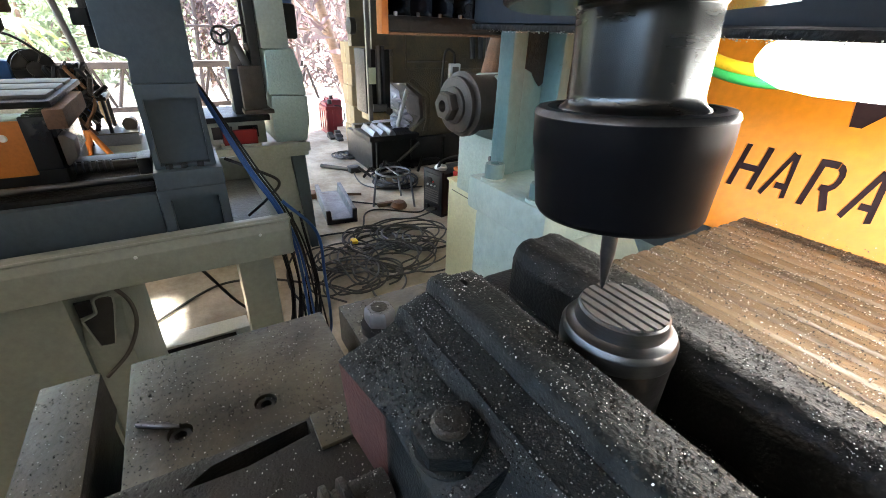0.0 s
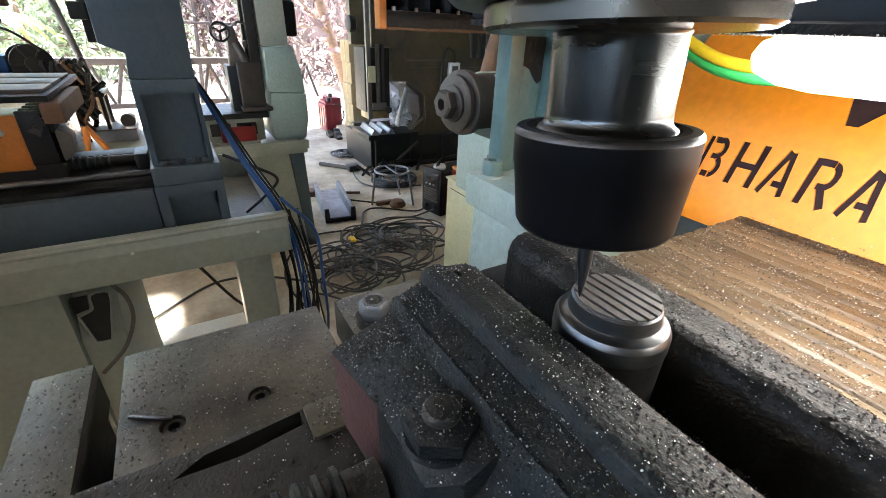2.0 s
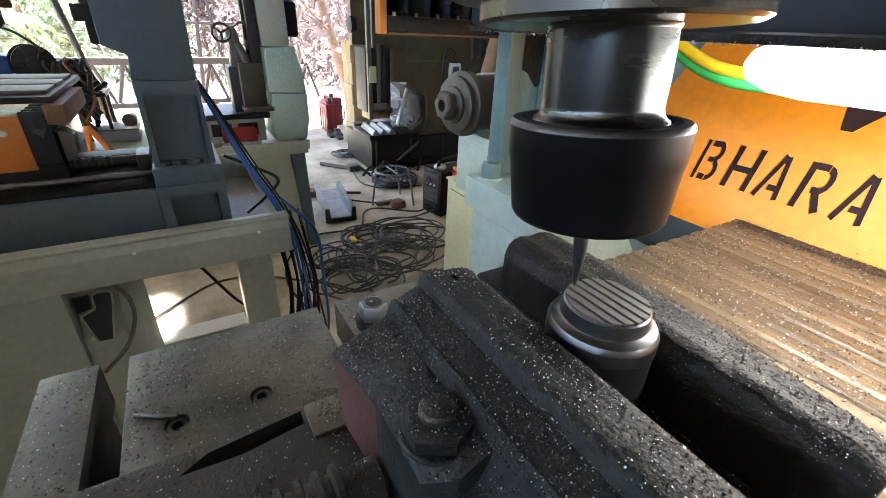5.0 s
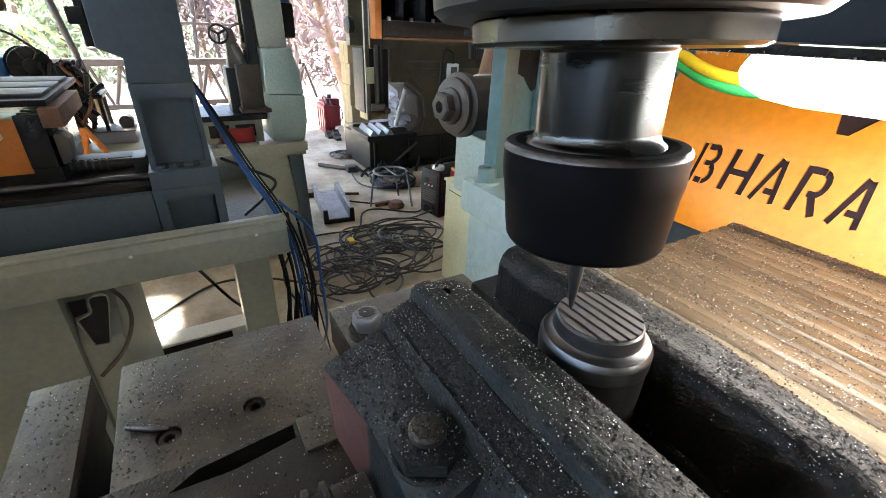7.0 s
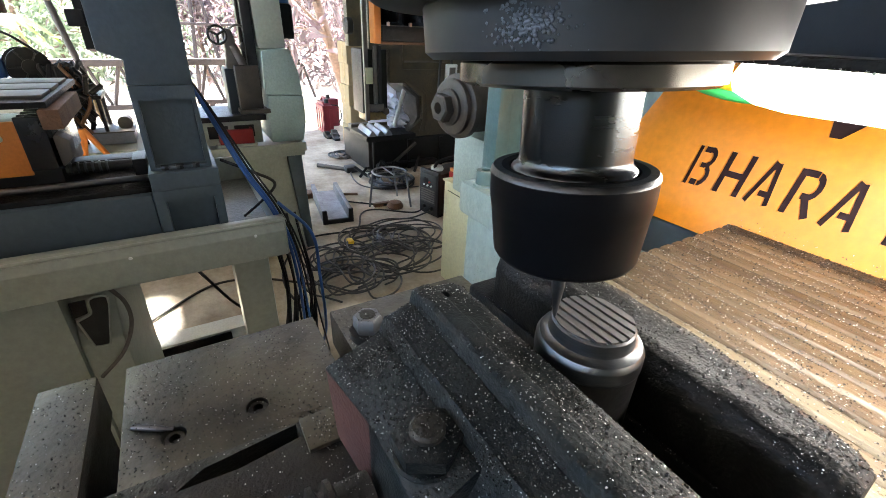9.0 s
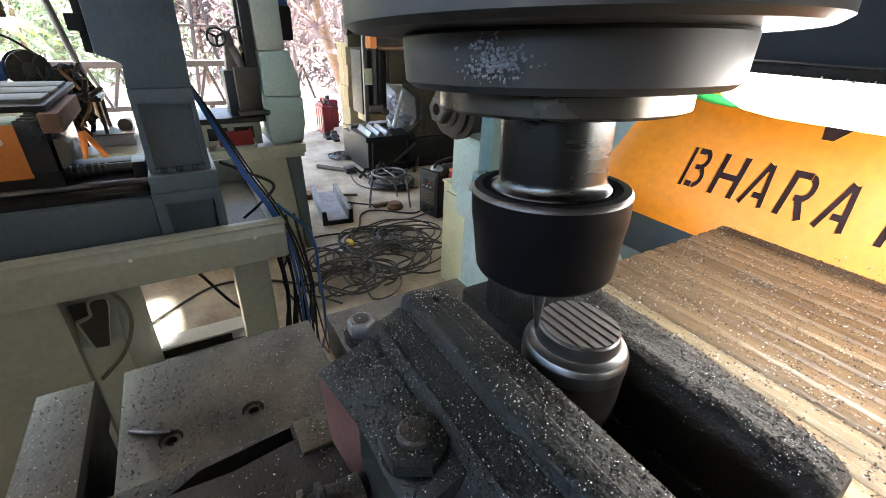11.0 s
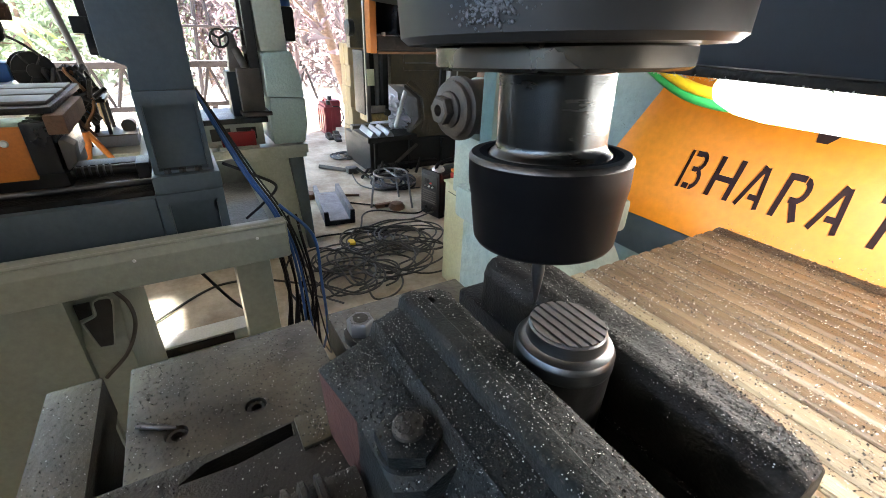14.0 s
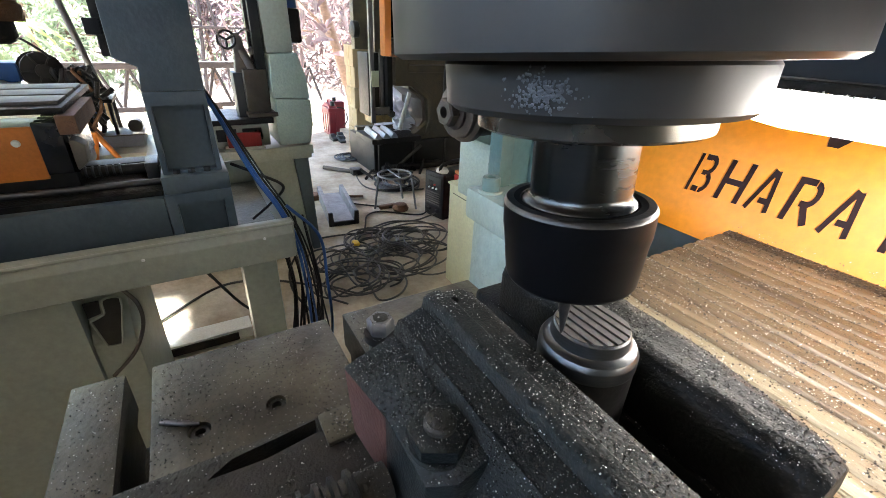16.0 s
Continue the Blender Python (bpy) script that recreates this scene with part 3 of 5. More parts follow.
            prism(outline, 0.02, place @ Matrix.Translation((0, 0, -0.008)), bm=own)
    # part of a slanted mark higher up
    prism([(-0.1365, 0.128), (-0.1265, 0.128), (-0.108, 0.150), (-0.1120, 0.158), (-0.143, 0.158)], 0.02, place @ Matrix.Translation((0, 0, -0.008)), bm=own)
    cut(sheet, own)
    for p in sheet.data.polygons:
        p.use_smooth = False
    # added sheet whose dark colour gives the letters their shaded inside
    part("backing", prism([(-0.30, 0.01), (0.74, 0.01), (0.74, 0.38), (-0.24, 0.38)], 0.002, Matrix.Translation((0, 0.0052, 0)) @ m), INK, s, "dark sheet added behind the cut-outs")
    part("lower_flange", box(-0.34, 0.6, 0.5225, 0.60, 1.060, 1.1115, 0.002), SLATE, s, "blue-grey folded edge under the sheet")
    return s


def work_lamp():
    l = thing("work_lamp", (0.05, 0.34, 1.33), "glowing white tube work lamp under a dark beam", "lamp")
    part("tube", lathe([(0.003, -0.128), (0.009, -0.124), (0.0145, -0.110), (0.0165, -0.092), (0.0165, 0.40)], 32, None, (0, 0.340, 1.2905), (1, 0, 0)), DIFFUSER, l, "glowing white diffuser tube")
    part("lamp_holder", box(-0.11, 0.42, 0.324, 0.358, 1.3068, 1.36, 0.003), BEAM, l)
    b = thing("cross_beam", (0.1, 0.3, 1.35), "dark blue-black beam with chips along its lower edge", "beam")
    part("beam_body", box(-0.325, 0.62, 0.262, 0.318, 1.306, 1.62, 0.004), BEAM, b)
    part("edge_strip", box(-0.32, 0.62, 0.258, 0.322, 1.3015, 1.3058, 0.001), GREASE_AND_SHADE, b)
    w = thing("earth_wire", (-0.15, 0.36, 1.29), "green and yellow earth wire sagging to the lamp", "wire")
    pts = [(-0.215, 0.372, 1.310), (-0.190, 0.374, 1.295), (-0.165, 0.372, 1.286), (-0.135, 0.368, 1.283), (-0.10, 0.360, 1.286)]
    part("yellow_strand", tube(pts, 0.0042, 12), YELLOW, w, "yellow insulation")
    part("green_strand", tube([(x, y + 0.001, z - 0.0065) for x, y, z in pts], 0.0040, 12), GREEN, w, "green insulation")


def bellows_unit():
    b = thing("bellows_cover", (-0.38, 0.3, 1.32), "black pleated bellows in an orange frame", "bellows")
    for k in range(13):
        y = 0.2045 + k * 0.0225
        part("pleat", prism([(-0.374, y), (-0.380, y + 0.004), (-0.396, y + 0.011), (-0.380, y + 0.018), (-0.374, y + 0.0224), (-0.384, y + 0.0224), (-0.404, y + 0.0115), (-0.384, y)], 0.24, Matrix.Translation((0, 0, 1.311)), 0.0012), BELLOWS, b)
    part("frame_edge", box(-0.40, -0.371, 0.2045, 0.4999, 1.2975, 1.3105, 0.0015), GREASE_AND_SHADE, b)
    # tiny bright blocks stand in for the glints on the pleats
    for k in range(12):
        y = 0.2100 + k * 0.0225
        part("pleat_glint", box(-0.3735, -0.3712, y, y + 0.0030, 1.3100, 1.3135, 0.0005), ALU, b)
    part("rust_lip", box(-0.40, -0.3705, 0.2045, 0.4999, 1.2950, 1.2972, 0.0005), RUST, b)
    part("frame_post", box(-0.383, -0.3705, 0.1975, 0.204, 1.2955, 1.56, 0.001), ORANGE_B, b, "orange painted end frame")
    return b


def mint_column():
    c = thing("mint_column", (-0.36, 0.40, 1.0), "mint green welded column on a bolted foot", "machine column")
    # foot plate, the column's flange and web, and the block under it
    part("foot_plate", box(-0.362, -0.235, 0.292, 0.445, 1.120, 1.158, 0.006), MINT_PALE, c)
    part("column_flange", box(-0.365, -0.342, 0.3235, 0.342, 1.156, 1.60, 0.003), MINT, c)
    part("column_web", box(-0.362, -0.345, 0.342, 0.50, 1.156, 1.60, 0.004), MINT, c)
    part("column_rib", box(-0.345, -0.318, 0.368, 0.382, 1.156, 1.60, 0.004), MINT, c)
    drop = 0.050
    dark = [(0.342, 1.318), (0.352, 1.314), (0.358, 1.306), (0.364, 1.300), (0.376, 1.308), (0.386, 1.297), (0.397, 1.302), (0.41, 1.289), (0.43, 1.296), (0.50, 1.29), (0.50, 1.6), (0.342, 1.6)]
    part("drip_coat", prism([(y, z if z == 1.6 else z - drop) for y, z in dark], 0.0015, at_x(-0.3448)), GREASE_AND_SHADE, c, "ragged dark dripped coating on the upper column")
    for x, y in ((-0.335, 0.308), (-0.262, 0.308), (-0.262, 0.42)):
        bolt = part("foot_bolt", lathe([(0.0105, 0), (0.0105, 0.013), (0.0095, 0.015), (0.005, 0.015), (0.005, 0.009)], 24, None, (x, y, 1.1605)), MINT, c)
        part("washer", lathe([(0.0135, 0), (0.0135, 0.003)], 24, None, (x, y, 1.1575)), MINT_PALE, bolt)
    part("rear_panel", box(-0.66, -0.30, 0.62, 0.64, 0.9, 1.6, 0.003), MINT_PALE, c, "pale painted rear panel")
    block = [(-0.352, 0.30), (-0.21, 0.30), (-0.21, 1.060), (-0.255, 1.119), (-0.352, 1.119)]
    part("pedestal", prism(block, 0.145, at_y(0.298), 0.006), MINT_PALE, c)
    part("pedestal_foot", box(-0.37, -0.15, 0.28, 0.66, 0.0, 0.301, 0.01), MINT_PALE, c)
    return c


def spindle():
    """Modelled along +z from the nut's upper rim at 0; the tool points down."""
    s = thing("milling_spindle", (0, 0, 0), "dark milling spindle with a black collet nut and pointed cutter", "spindle")
    k = {"keep": True}
    nut = part("collet_nut", lathe([(0.0120, -0.0262), (0.0186, -0.0262), (0.0200, -0.0256), (0.0207, -0.0244), (0.0219, -0.0115), (0.0224, -0.0085), (0.0225, -0.0060), (0.0225, -0.0012), (0.0217, 0.0), (0.0176, 0.0), (0.0171, -0.0010), (0.0171, -0.004)], 96), NUT_BLACK, s, "matt black collet nut", **k)
    part("rim_band", lathe([(0.02262, -0.0013), (0.0224, -0.0005), (0.0218, 0.0002), (0.0196, 0.0003)], 96, caps=False), RIM, nut, "bright upper rim of the nut", **k)
    part("collet_face", lathe([(0.0035, -0.0275), (0.0105, -0.0275), (0.0120, -0.0262), (0.0118, -0.0240)], 64), STEEL_DIM, nut, **k)
    cutter = part("cutter", lathe([(0.0001, -0.0496), (0.0007, -0.0480), (0.0020, -0.0380), (0.0021, -0.0340), (0.0021, -0.0200)], 32), CARBIDE, nut, "pointed dark engraving cutter", **k)
    part("neck", lathe([(0.0170, -0.003), (0.0170, -0.0004), (0.0166, 0.0003), (0.0158, 0.0008), (0.0152, 0.0017), (0.0149, 0.0030), (0.0149, 0.0206), (0.0156, 0.0216)], 96), NECK, s, "bright turned collet chuck neck", **k)
    part("flange", lathe([(0.0175, 0.0212), (0.0302, 0.0214), (0.0315, 0.0222), (0.0315, 0.0262), (0.0308, 0.0270), (0.02, 0.0270)], 128), BRASSY, s, "thin steel tool flange", **k)
    part("nose", lathe([(0.0300, 0.0267), (0.0384, 0.0269), (0.0402, 0.0284), (0.0407, 0.0378), (0.0398, 0.0390)], 128), HOUSING, s, "worn spindle nose speckled with chips", **k)
    part("housing", lathe([(0.0390, 0.0385), (0.0520, 0.0388), (0.0540, 0.0400), (0.0540, 0.16), (0.0530, 0.30)], 128), HOUSING, s, "dark spindle housing", **k)
    rng = random.Random(5)
    spots = bmesh.new()
    for _ in range(340):
        ang, h, r = rng.gauss(-1.10, 0.085), min(max(rng.gauss(0.0328, 0.0019), 0.0286), 0.0376), 0.0405
        c = Vector((r * math.cos(ang), r * math.sin(ang), h))
        size = rng.choice((0.00012, 0.0002, 0.0003, 0.0004))
        drop = lathe([(size, 0), (size * 0.85, size * 0.35), (size * 0.45, size * 0.55), (size * 0.05, size * 0.62)], 7, None, c, (math.cos(ang), math.sin(ang), 0))
        joined(spots, drop)
    part("nose_swarf", spots, STEEL, s, "wet shiny beads and chips stuck to the oily nose", kind="stuff", **k)
    return s, nut


def chips(name, count, pick, size, mat, label):
    """Loose swarf: tiny tilted flakes lying where pick() puts them."""
    rng = random.Random(len(name) + count)
    verts, faces = [], []
    for _ in range(count):
        p, big = pick(rng)
        r = size * rng.uniform(0.4, 1.0) * big
        q = Euler((rng.uniform(-0.9, 0.9), rng.uniform(-0.9, 0.9), rng.uniform(0, 6.3))).to_matrix()
        i = len(verts)
        for a, b, c in ((-0.8, -0.55, 0), (0.75, -0.6, 0.2), (0.7, 0.6, -0.1), (-0.65, 0.6, 0.25)):
            verts.append(Vector(p) + q @ Vector((a * r, b * r, c * r)) + Vector((0, 0, r * 0.45)))
        faces += [(i, i + 1, i + 2), (i, i + 2, i + 3)]
    me = bpy.data.meshes.new(name)
    me.from_pydata(verts, [], faces)
    me.materials.append(mat)
    return tagged(new(name, me), label, "metal chips", kind="stuff")


def swarf():
    dg = bpy.context.evaluated_depsgraph_get()
    dg.update()

    def down(rng, x0, x1, y0, y1, power=1.0):
        while True:
            x, y = rng.uniform(x0, x1), rng.uniform(y0, y1)
            if noise.noise(Vector((x * 45, y * 45, 3))) + rng.uniform(-0.5, 0.9) < 0.15:
                continue
            hit, p, nrm, _, ob, _ = scene.ray_cast(dg, Vector((x, y, 1.2285)), Vector((0, 0, -1)))
            if hit and nrm.z > 0.3 and "slug" not in ob.name and "shoulder" not in ob.name and "strip" not in ob.name:
                return p, 1.0

    chips("vise_chips", 5600, lambda r: down(r, -0.135, 0.03, 0.055, 0.196), 0.00034, FLAKE, "fine bright metal chips lying on the vise")
    chips("vise_grit", 9000, lambda r: down(r, -0.135, 0.03, 0.055, 0.196), 0.00055, FLAKE_DARK, "dark greasy swarf crumbs on the vise")
    chips("table_chips", 2600, lambda r: down(r, -0.235, 0.02, -0.072, 0.13), 0.00047, FLAKE, "bright metal chips scattered on the table")
    chips("table_grit", 8500, lambda r: down(r, -0.235, 0.02, -0.072, 0.13), 0.0006, FLAKE_DARK, "dark swarf crumbs on the table")
    chips("plate_chips", 9500, lambda r: down(r, -0.176, 0.35, 0.20, 0.53), 0.0008, FLAKE, "bright chips on the grooved plate")
    chips("plate_crumbs", 9000, lambda r: down(r, -0.176, 0.35, 0.20, 0.53), 0.0008, CHIP_BROWN, "brown swarf crumbs on the grooved plate")
    chips("plate_grit", 9000, lambda r: down(r, -0.176, 0.35, 0.20, 0.53), 0.0010, FLAKE_DARK, "dark swarf on the grooved plate")

    def slope(rng):
        while True:
            x, z = rng.uniform(-0.112, 0.02), TZ + rng.uniform(0.069, 0.0905)
            hit, p, nrm, _, ob, _ = scene.ray_cast(dg, Vector((x, 0.068, z)), Vector((0, 1, 0)))
            if hit and "jaw" in ob.name and rng.random() < 0.3 + noise.noise(Vector((x * 60, 0, z * 60))):
                return p - Vector((0, 0.0002, 0)), 1.0
    chips("slope_chips", 700, slope, 0.00030, FLAKE, "fine bright chips clinging to the jaw's slope")
    chips("slope_grit", 2600, slope, 0.00045, FLAKE_DARK, "dark crumbs clinging to the jaw's slope")

    def bank(rng):
        y = 0.5235 - abs(rng.gauss(0, 0.010))
        x = rng.uniform(-0.172, 0.5)
        lump = 0.6 + 0.8 * noise.noise(Vector((x * 40, 0, 1)))
        return (x, y, 1.132 + max(0, 0.0042 * lump - (0.5235 - y) * 0.4) * rng.random()), rng.uniform(0.5, 1.5)
    chips("swarf_bank", 9000, bank, 0.00085, CHIP_BROWN, "bank of brown swarf along the foot of the orange sheet")
    chips("swarf_bank", 3500, bank, 0.00085, FLAKE_DARK, "dark swarf along the foot of the orange sheet")

    def beam_edge(rng):
        return (rng.uniform(-0.3, 0.5), 0.2575 + 0.002 * rng.random(), 1.300 + 0.002 * rng.random()), rng.uniform(0.5, 1.3)
    chips("beam_chips", 900, beam_edge, 0.0010, FLAKE, "bright curls of swarf caught along the beam's lower edge")

    def jaw_bank(rng):
        return (rng.uniform(-0.126, 0.02), 0.196 + abs(rng.gauss(0, 0.006)), 1.1755 + 0.004 * rng.random()), rng.uniform(0.7, 1.5)
    chips("jaw_swarf", 1500, jaw_bank, 0.0012, FLAKE_DARK, "swarf behind the fixed jaw")


# ---- behind the mill ----
def flange_shaft():
    f = thing("shaft_flange", (-1.3, 0.9, 1.0), "heavy gunmetal shaft flange with a large hexagon bolt", "shaft flange")
    ax, c = Vector((0.10, -0.995, 0)).normalized(), Vector((-1.30, 0.915, 1.066))
    part("hub", lathe([(0.094, 0), (0.096, 0.004), (0.096, 0.22)], 40, None, c + ax * -0.22, ax), DUSKY, f)
    part("disc", lathe([(0.100, 0), (0.110, 0.004), (0.110, 0.028), (0.102, 0.033)], 48, None, c, ax), DUSKY, f)
    part("disc", lathe([(0.090, 0), (0.095, 0.003), (0.095, 0.018), (0.088, 0.022)], 48, None, c + ax * 0.036, ax), DUSKY, f)
    part("collar", lathe([(0.062, 0), (0.062, 0.012), (0.056, 0.016)], 40, None, c + ax * 0.056, ax), DUSKY, f)
    h = part("hexagon_bolt", hexagon(0.050, 0.040, c + ax * 0.070, ax), DUSKY, f)
    cut(h, turned(lathe([(0.020, -0.01), (0.020, 0.05)], 24, None, c + ax * 0.092 - place_of(f), ax), Matrix.Identity(4)))
    brace = part("brace_pipe", rod((-1.47, 1.12, 1.08), (-1.45, 1.25, 1.62), 0.042, 24), RUST, f, "brown sloping pipe")
    part("post", box(-1.27, -1.20, 0.99, 1.45, 0.0, 0.711, 0.01), MINT_PALE, f)
    part("stand", box(-1.42, -1.20, 0.965, 1.45, 0.71, 0.955, 0.01), MINT_PALE, f, "pale mint pedestal under the shaft")
    part("bearing_block", box(-1.40, -1.20, 1.01, 1.20, 0.98, 1.16, 0.012), MINT_PALE, f)
    rail = part("chrome_rail", rod((-1.19, 0.95, 0.893), (-1.12, 1.30, 0.85), 0.009, 14), STEEL, f)
    return f


def cream_panel():
    p = thing("cream_cabinet", (-1.6, 1.3, 0), "cream-yellow sheet metal cabinet standing on the floor", "cabinet")
    part("side", box(-1.835, -1.25, 1.186, 1.193, 0.0, 0.59, 0.002), CREAM, p)
    part("body", box(-1.83, -1.25, 1.193, 1.70, 0.01, 0.588, 0.004), CREAM, p)
    part("top", box(-1.85, -1.24, 1.182, 1.71, 0.588, 0.600, 0.003), CREAM, p)
    part("seam", box(-1.80, -1.30, 1.1845, 1.1862, 0.545, 0.549), GUNMETAL, p)


def welder():
    w = thing("welding_inverter", (-2.778, 1.541, 0), "black and grey welding inverter with louvres on the floor", "welding machine")
    m = Matrix.Translation((-2.778, 1.541, 0)) @ Matrix.Rotation(math.atan2(0.047, 0.202), 4, "Z")

    def put(name, bm, mat, label=""):
        return part(name, turned(bm, m), mat, w, label)
    put("case", box(0.006, 0.201, 0.012, 0.42, 0.02, 0.345, 0.012), GUNMETAL)
    put("front_bezel", box(0.0, 0.207, 0.0, 0.03, 0.012, 0.365, 0.014), BLACK)
    put("front_panel", box(0.018, 0.189, -0.004, 0.006, 0.10, 0.335, 0.004), GUNMETAL, "dark grey control panel")
    for k in range(6):
        put("louvre", box(0.03, 0.177, -0.010, -0.003, 0.115 + 0.018 * k, 0.124 + 0.018 * k, 0.002), DUSTY)
    for x, z in ((0.06, 0.245), (0.10, 0.245), (0.14, 0.247), (0.12, 0.275)):
        put("knob", lathe([(0.008, 0), (0.006, 0.012)], 16, None, (x, -0.003, z), (0, -1, 0)), RED_TOOL if z > 0.26 else WHITE)
    put("display", box(0.05, 0.10, -0.007, -0.003, 0.265, 0.300, 0.002), GREASE_AND_SHADE)
    for x in (0.06, 0.145):
        put("socket", lathe([(0.018, 0), (0.018, 0.022), (0.012, 0.022)], 18, None, (x, 0.0, 0.065), (0, -1, 0)), BLACK)
    put("handle", tube([(0.10, 0.06, 0.34), (0.10, 0.08, 0.40), (0.10, 0.18, 0.42), (0.10, 0.30, 0.41), (0.10, 0.33, 0.34)], 0.013, 10), BLACK)
    put("foot", box(0.01, 0.197, 0.02, 0.40, 0.0, 0.021, 0.003), BLACK)
    tagged(part("tape_roll", lathe([(0.045, 0), (0.05, 0.012), (0.042, 0.03), (0.02, 0.036)], 20, None, (-2.71, 1.655, 0.3455)), WHITE), "white roll of tape lying on the welder", "tape roll")
    g = thing("orange_toolbox", (-2.6, 1.90, 0), "orange power tool case beside the welder", "tool case")
    part("shell", box(-2.62, -2.40, 1.70, 2.05, 0.0, 0.36, 0.02), RED_TOOL, g)
    part("lid", box(-2.615, -2.405, 1.705, 2.045, 0.361, 0.39, 0.012), ORANGE_B, g)


def stool():
    s = thing("wire_stool", (-2.945, 1.36, 0), "low round steel-rod stool without a seat pad", "stool")
    c = Vector((-2.945, 1.36, 0))
    ring = [c + Vector((0.130 * math.cos(a), 0.130 * math.sin(a), 0.30)) for a in [k * math.pi / 10 for k in range(21)]]
    part("seat_ring", tube(ring, 0.0085, 8, steps=3), DULL_ALU, s)
    part("seat_bar", rod(c + Vector((-0.127, 0, 0.30)), c + Vector((0.127, 0, 0.30)), 0.006, 8), DULL_ALU, s)
    part("seat_bar", rod(c + Vector((0, -0.127, 0.30)), c + Vector((0, 0.127, 0.30)), 0.006, 8), DULL_ALU, s)
    for fx, fy in ((-3.032, 1.221), (-2.891, 1.523), (-3.164, 1.531)):
        top = c + (Vector((fx, fy, 0)) - c).normalized() * 0.128 + Vector((0, 0, 0.30))
        part("leg", rod(top, (fx, fy, 0), 0.0085, 8), DULL_ALU, s)


def channel(x, y):
    a = thing("aluminium_channel", (x, y, 0), "bright aluminium channel offcut wrapped in film on the floor", "metal channel")
    d = Vector((0.97, 0.05, 0)).normalized()
    sec = [(-0.108, 0.0), (0.108, 0.0), (0.108, 0.105), (0.078, 0.105), (0.072, 0.035), (-0.072, 0.035), (-0.078, 0.105), (-0.108, 0.105)]
    rot = Matrix.Translation((x, y, 0)) @ Matrix.Rotation(radians(-8), 4, "Z") @ ALONG_X
    part("extrusion", prism(sec, 0.62, rot, 0.003), DULL_ALU, a)
    part("end_cap", prism([(p * 1.03, q * 1.03 if q else 0.001) for p, q in sec], 0.018, rot @ Matrix.Translation((0, 0, 0.62)), 0.002), BLACK, a, "black end face")


def cables():
    rng = random.Random(4)

    def coil(cx, cy, rx, ry, turns, drift, height):
        """Loose loops that keep near one size and wander a little from turn to turn."""
        pts, off, turn = [], Vector((0, 0)), 0
        size, squash = 1.0, 1.0
        for k in range(int(turns * 10)):
            if k % 10 == 0:
                off = Vector((rng.uniform(-drift, drift), rng.uniform(-drift, drift)))
                size, squash = rng.uniform(0.62, 1.08), rng.uniform(0.8, 1.1)
            a = k * 2 * math.pi / 10
            aim = Vector((cx + off.x + rx * size * math.cos(a), cy + off.y + ry * size * squash * math.sin(a), 0.008 + height * (0.5 + 0.5 * noise.noise(Vector((k * 0.35, cx * 9, 0))))))
            pts.append(aim if not pts else pts[-1].lerp(aim, 0.8))
        return pts
    for cx, cy, rx, ry, n, lab in ((-2.36, 1.24, 0.22, 0.24, 9, "coil of dusty black power cable on the floor"), (-2.42, 0.98, 0.16, 0.20, 6, "loose coil of dusty cable on the floor"), (-2.12, 1.02, 0.24, 0.30, 8, "wide loops of cable on the floor"), (-1.98, 0.74, 0.20, 0.24, 7, "cable looped on the floor beside the stand"), (-2.20, 0.66, 0.22, 0.20, 5, "thin dusty cable lying in loose loops")):
        ob = part("floor_cable", tube(coil(cx, cy, rx, ry, n, 0.10, 0.05), 0.0058, 6, steps=5), CABLE)
        tagged(ob, lab, "cable")
    ob = part("floor_cable", tube(coil(-4.58, 1.50, 0.15, 0.12, 5, 0.05, 0.03), 0.010, 6, steps=5), CABLE)
    tagged(ob, "dark hose coiled near the press", "cable")
    ob = part("floor_cable", tube(coil(-3.52, 1.66, 0.20, 0.17, 7, 0.08, 0.06), 0.010, 6, steps=5), BLACK)
    tagged(ob, "black hose heaped at the foot of the press", "cable")
    runs = (
        [(-2.0, 0.45, 0.01), (-2.22, 0.66, 0.012), (-2.41, 0.80, 0.01), (-2.67, 0.99, 0.012), (-2.90, 1.10, 0.01), (-2.93, 1.23, 0.012), (-2.756, 1.47, 0.01), (-2.70, 1.54, 0.06)],
        [(-2.66, 1.02, 0.012), (-2.72, 1.22, 0.010), (-2.66, 1.40, 0.012), (-2.62, 1.56, 0.06)],
        [(-1.75, 0.40, 0.01), (-2.1, 0.35, 0.01), (-2.4, 0.42, 0.012), (-2.65, 0.62, 0.01), (-2.60, 1.0, 0.012), (-2.45, 1.4, 0.01)],
        [(-3.85, 1.62, 0.01), (-3.95, 1.42, 0.012), (-3.79, 1.35, 0.012), (-3.52, 1.34, 0.012), (-3.34, 1.49, 0.012), (-3.28, 1.80, 0.012)],
        [(-3.75, 0.80, 0.012), (-3.50, 0.92, 0.012), (-3.42, 1.10, 0.02), (-3.28, 1.02, 0.012), (-3.05, 1.25, 0.012), (-2.95, 1.40, 0.012)],
        [(-1.95, -0.42, 0.01), (-2.15, -0.2, 0.01), (-2.30, 0.02, 0.01), (-2.25, 0.25, 0.01), (-2.05, 0.5, 0.01)],
    )
    for k, pts in enumerate(runs):
        tagged(part("trailing_cable", tube(pts, 0.0065, 8), CABLE if k % 2 else BLACK), "dark cable trailing across the concrete floor", "cable")
    tagged(part("cable_plug", box(-2.46, -2.40, 0.82, 0.86, 0.02, 0.05, 0.008), YELLOW), "small yellow plug on the cable heap", "plug")
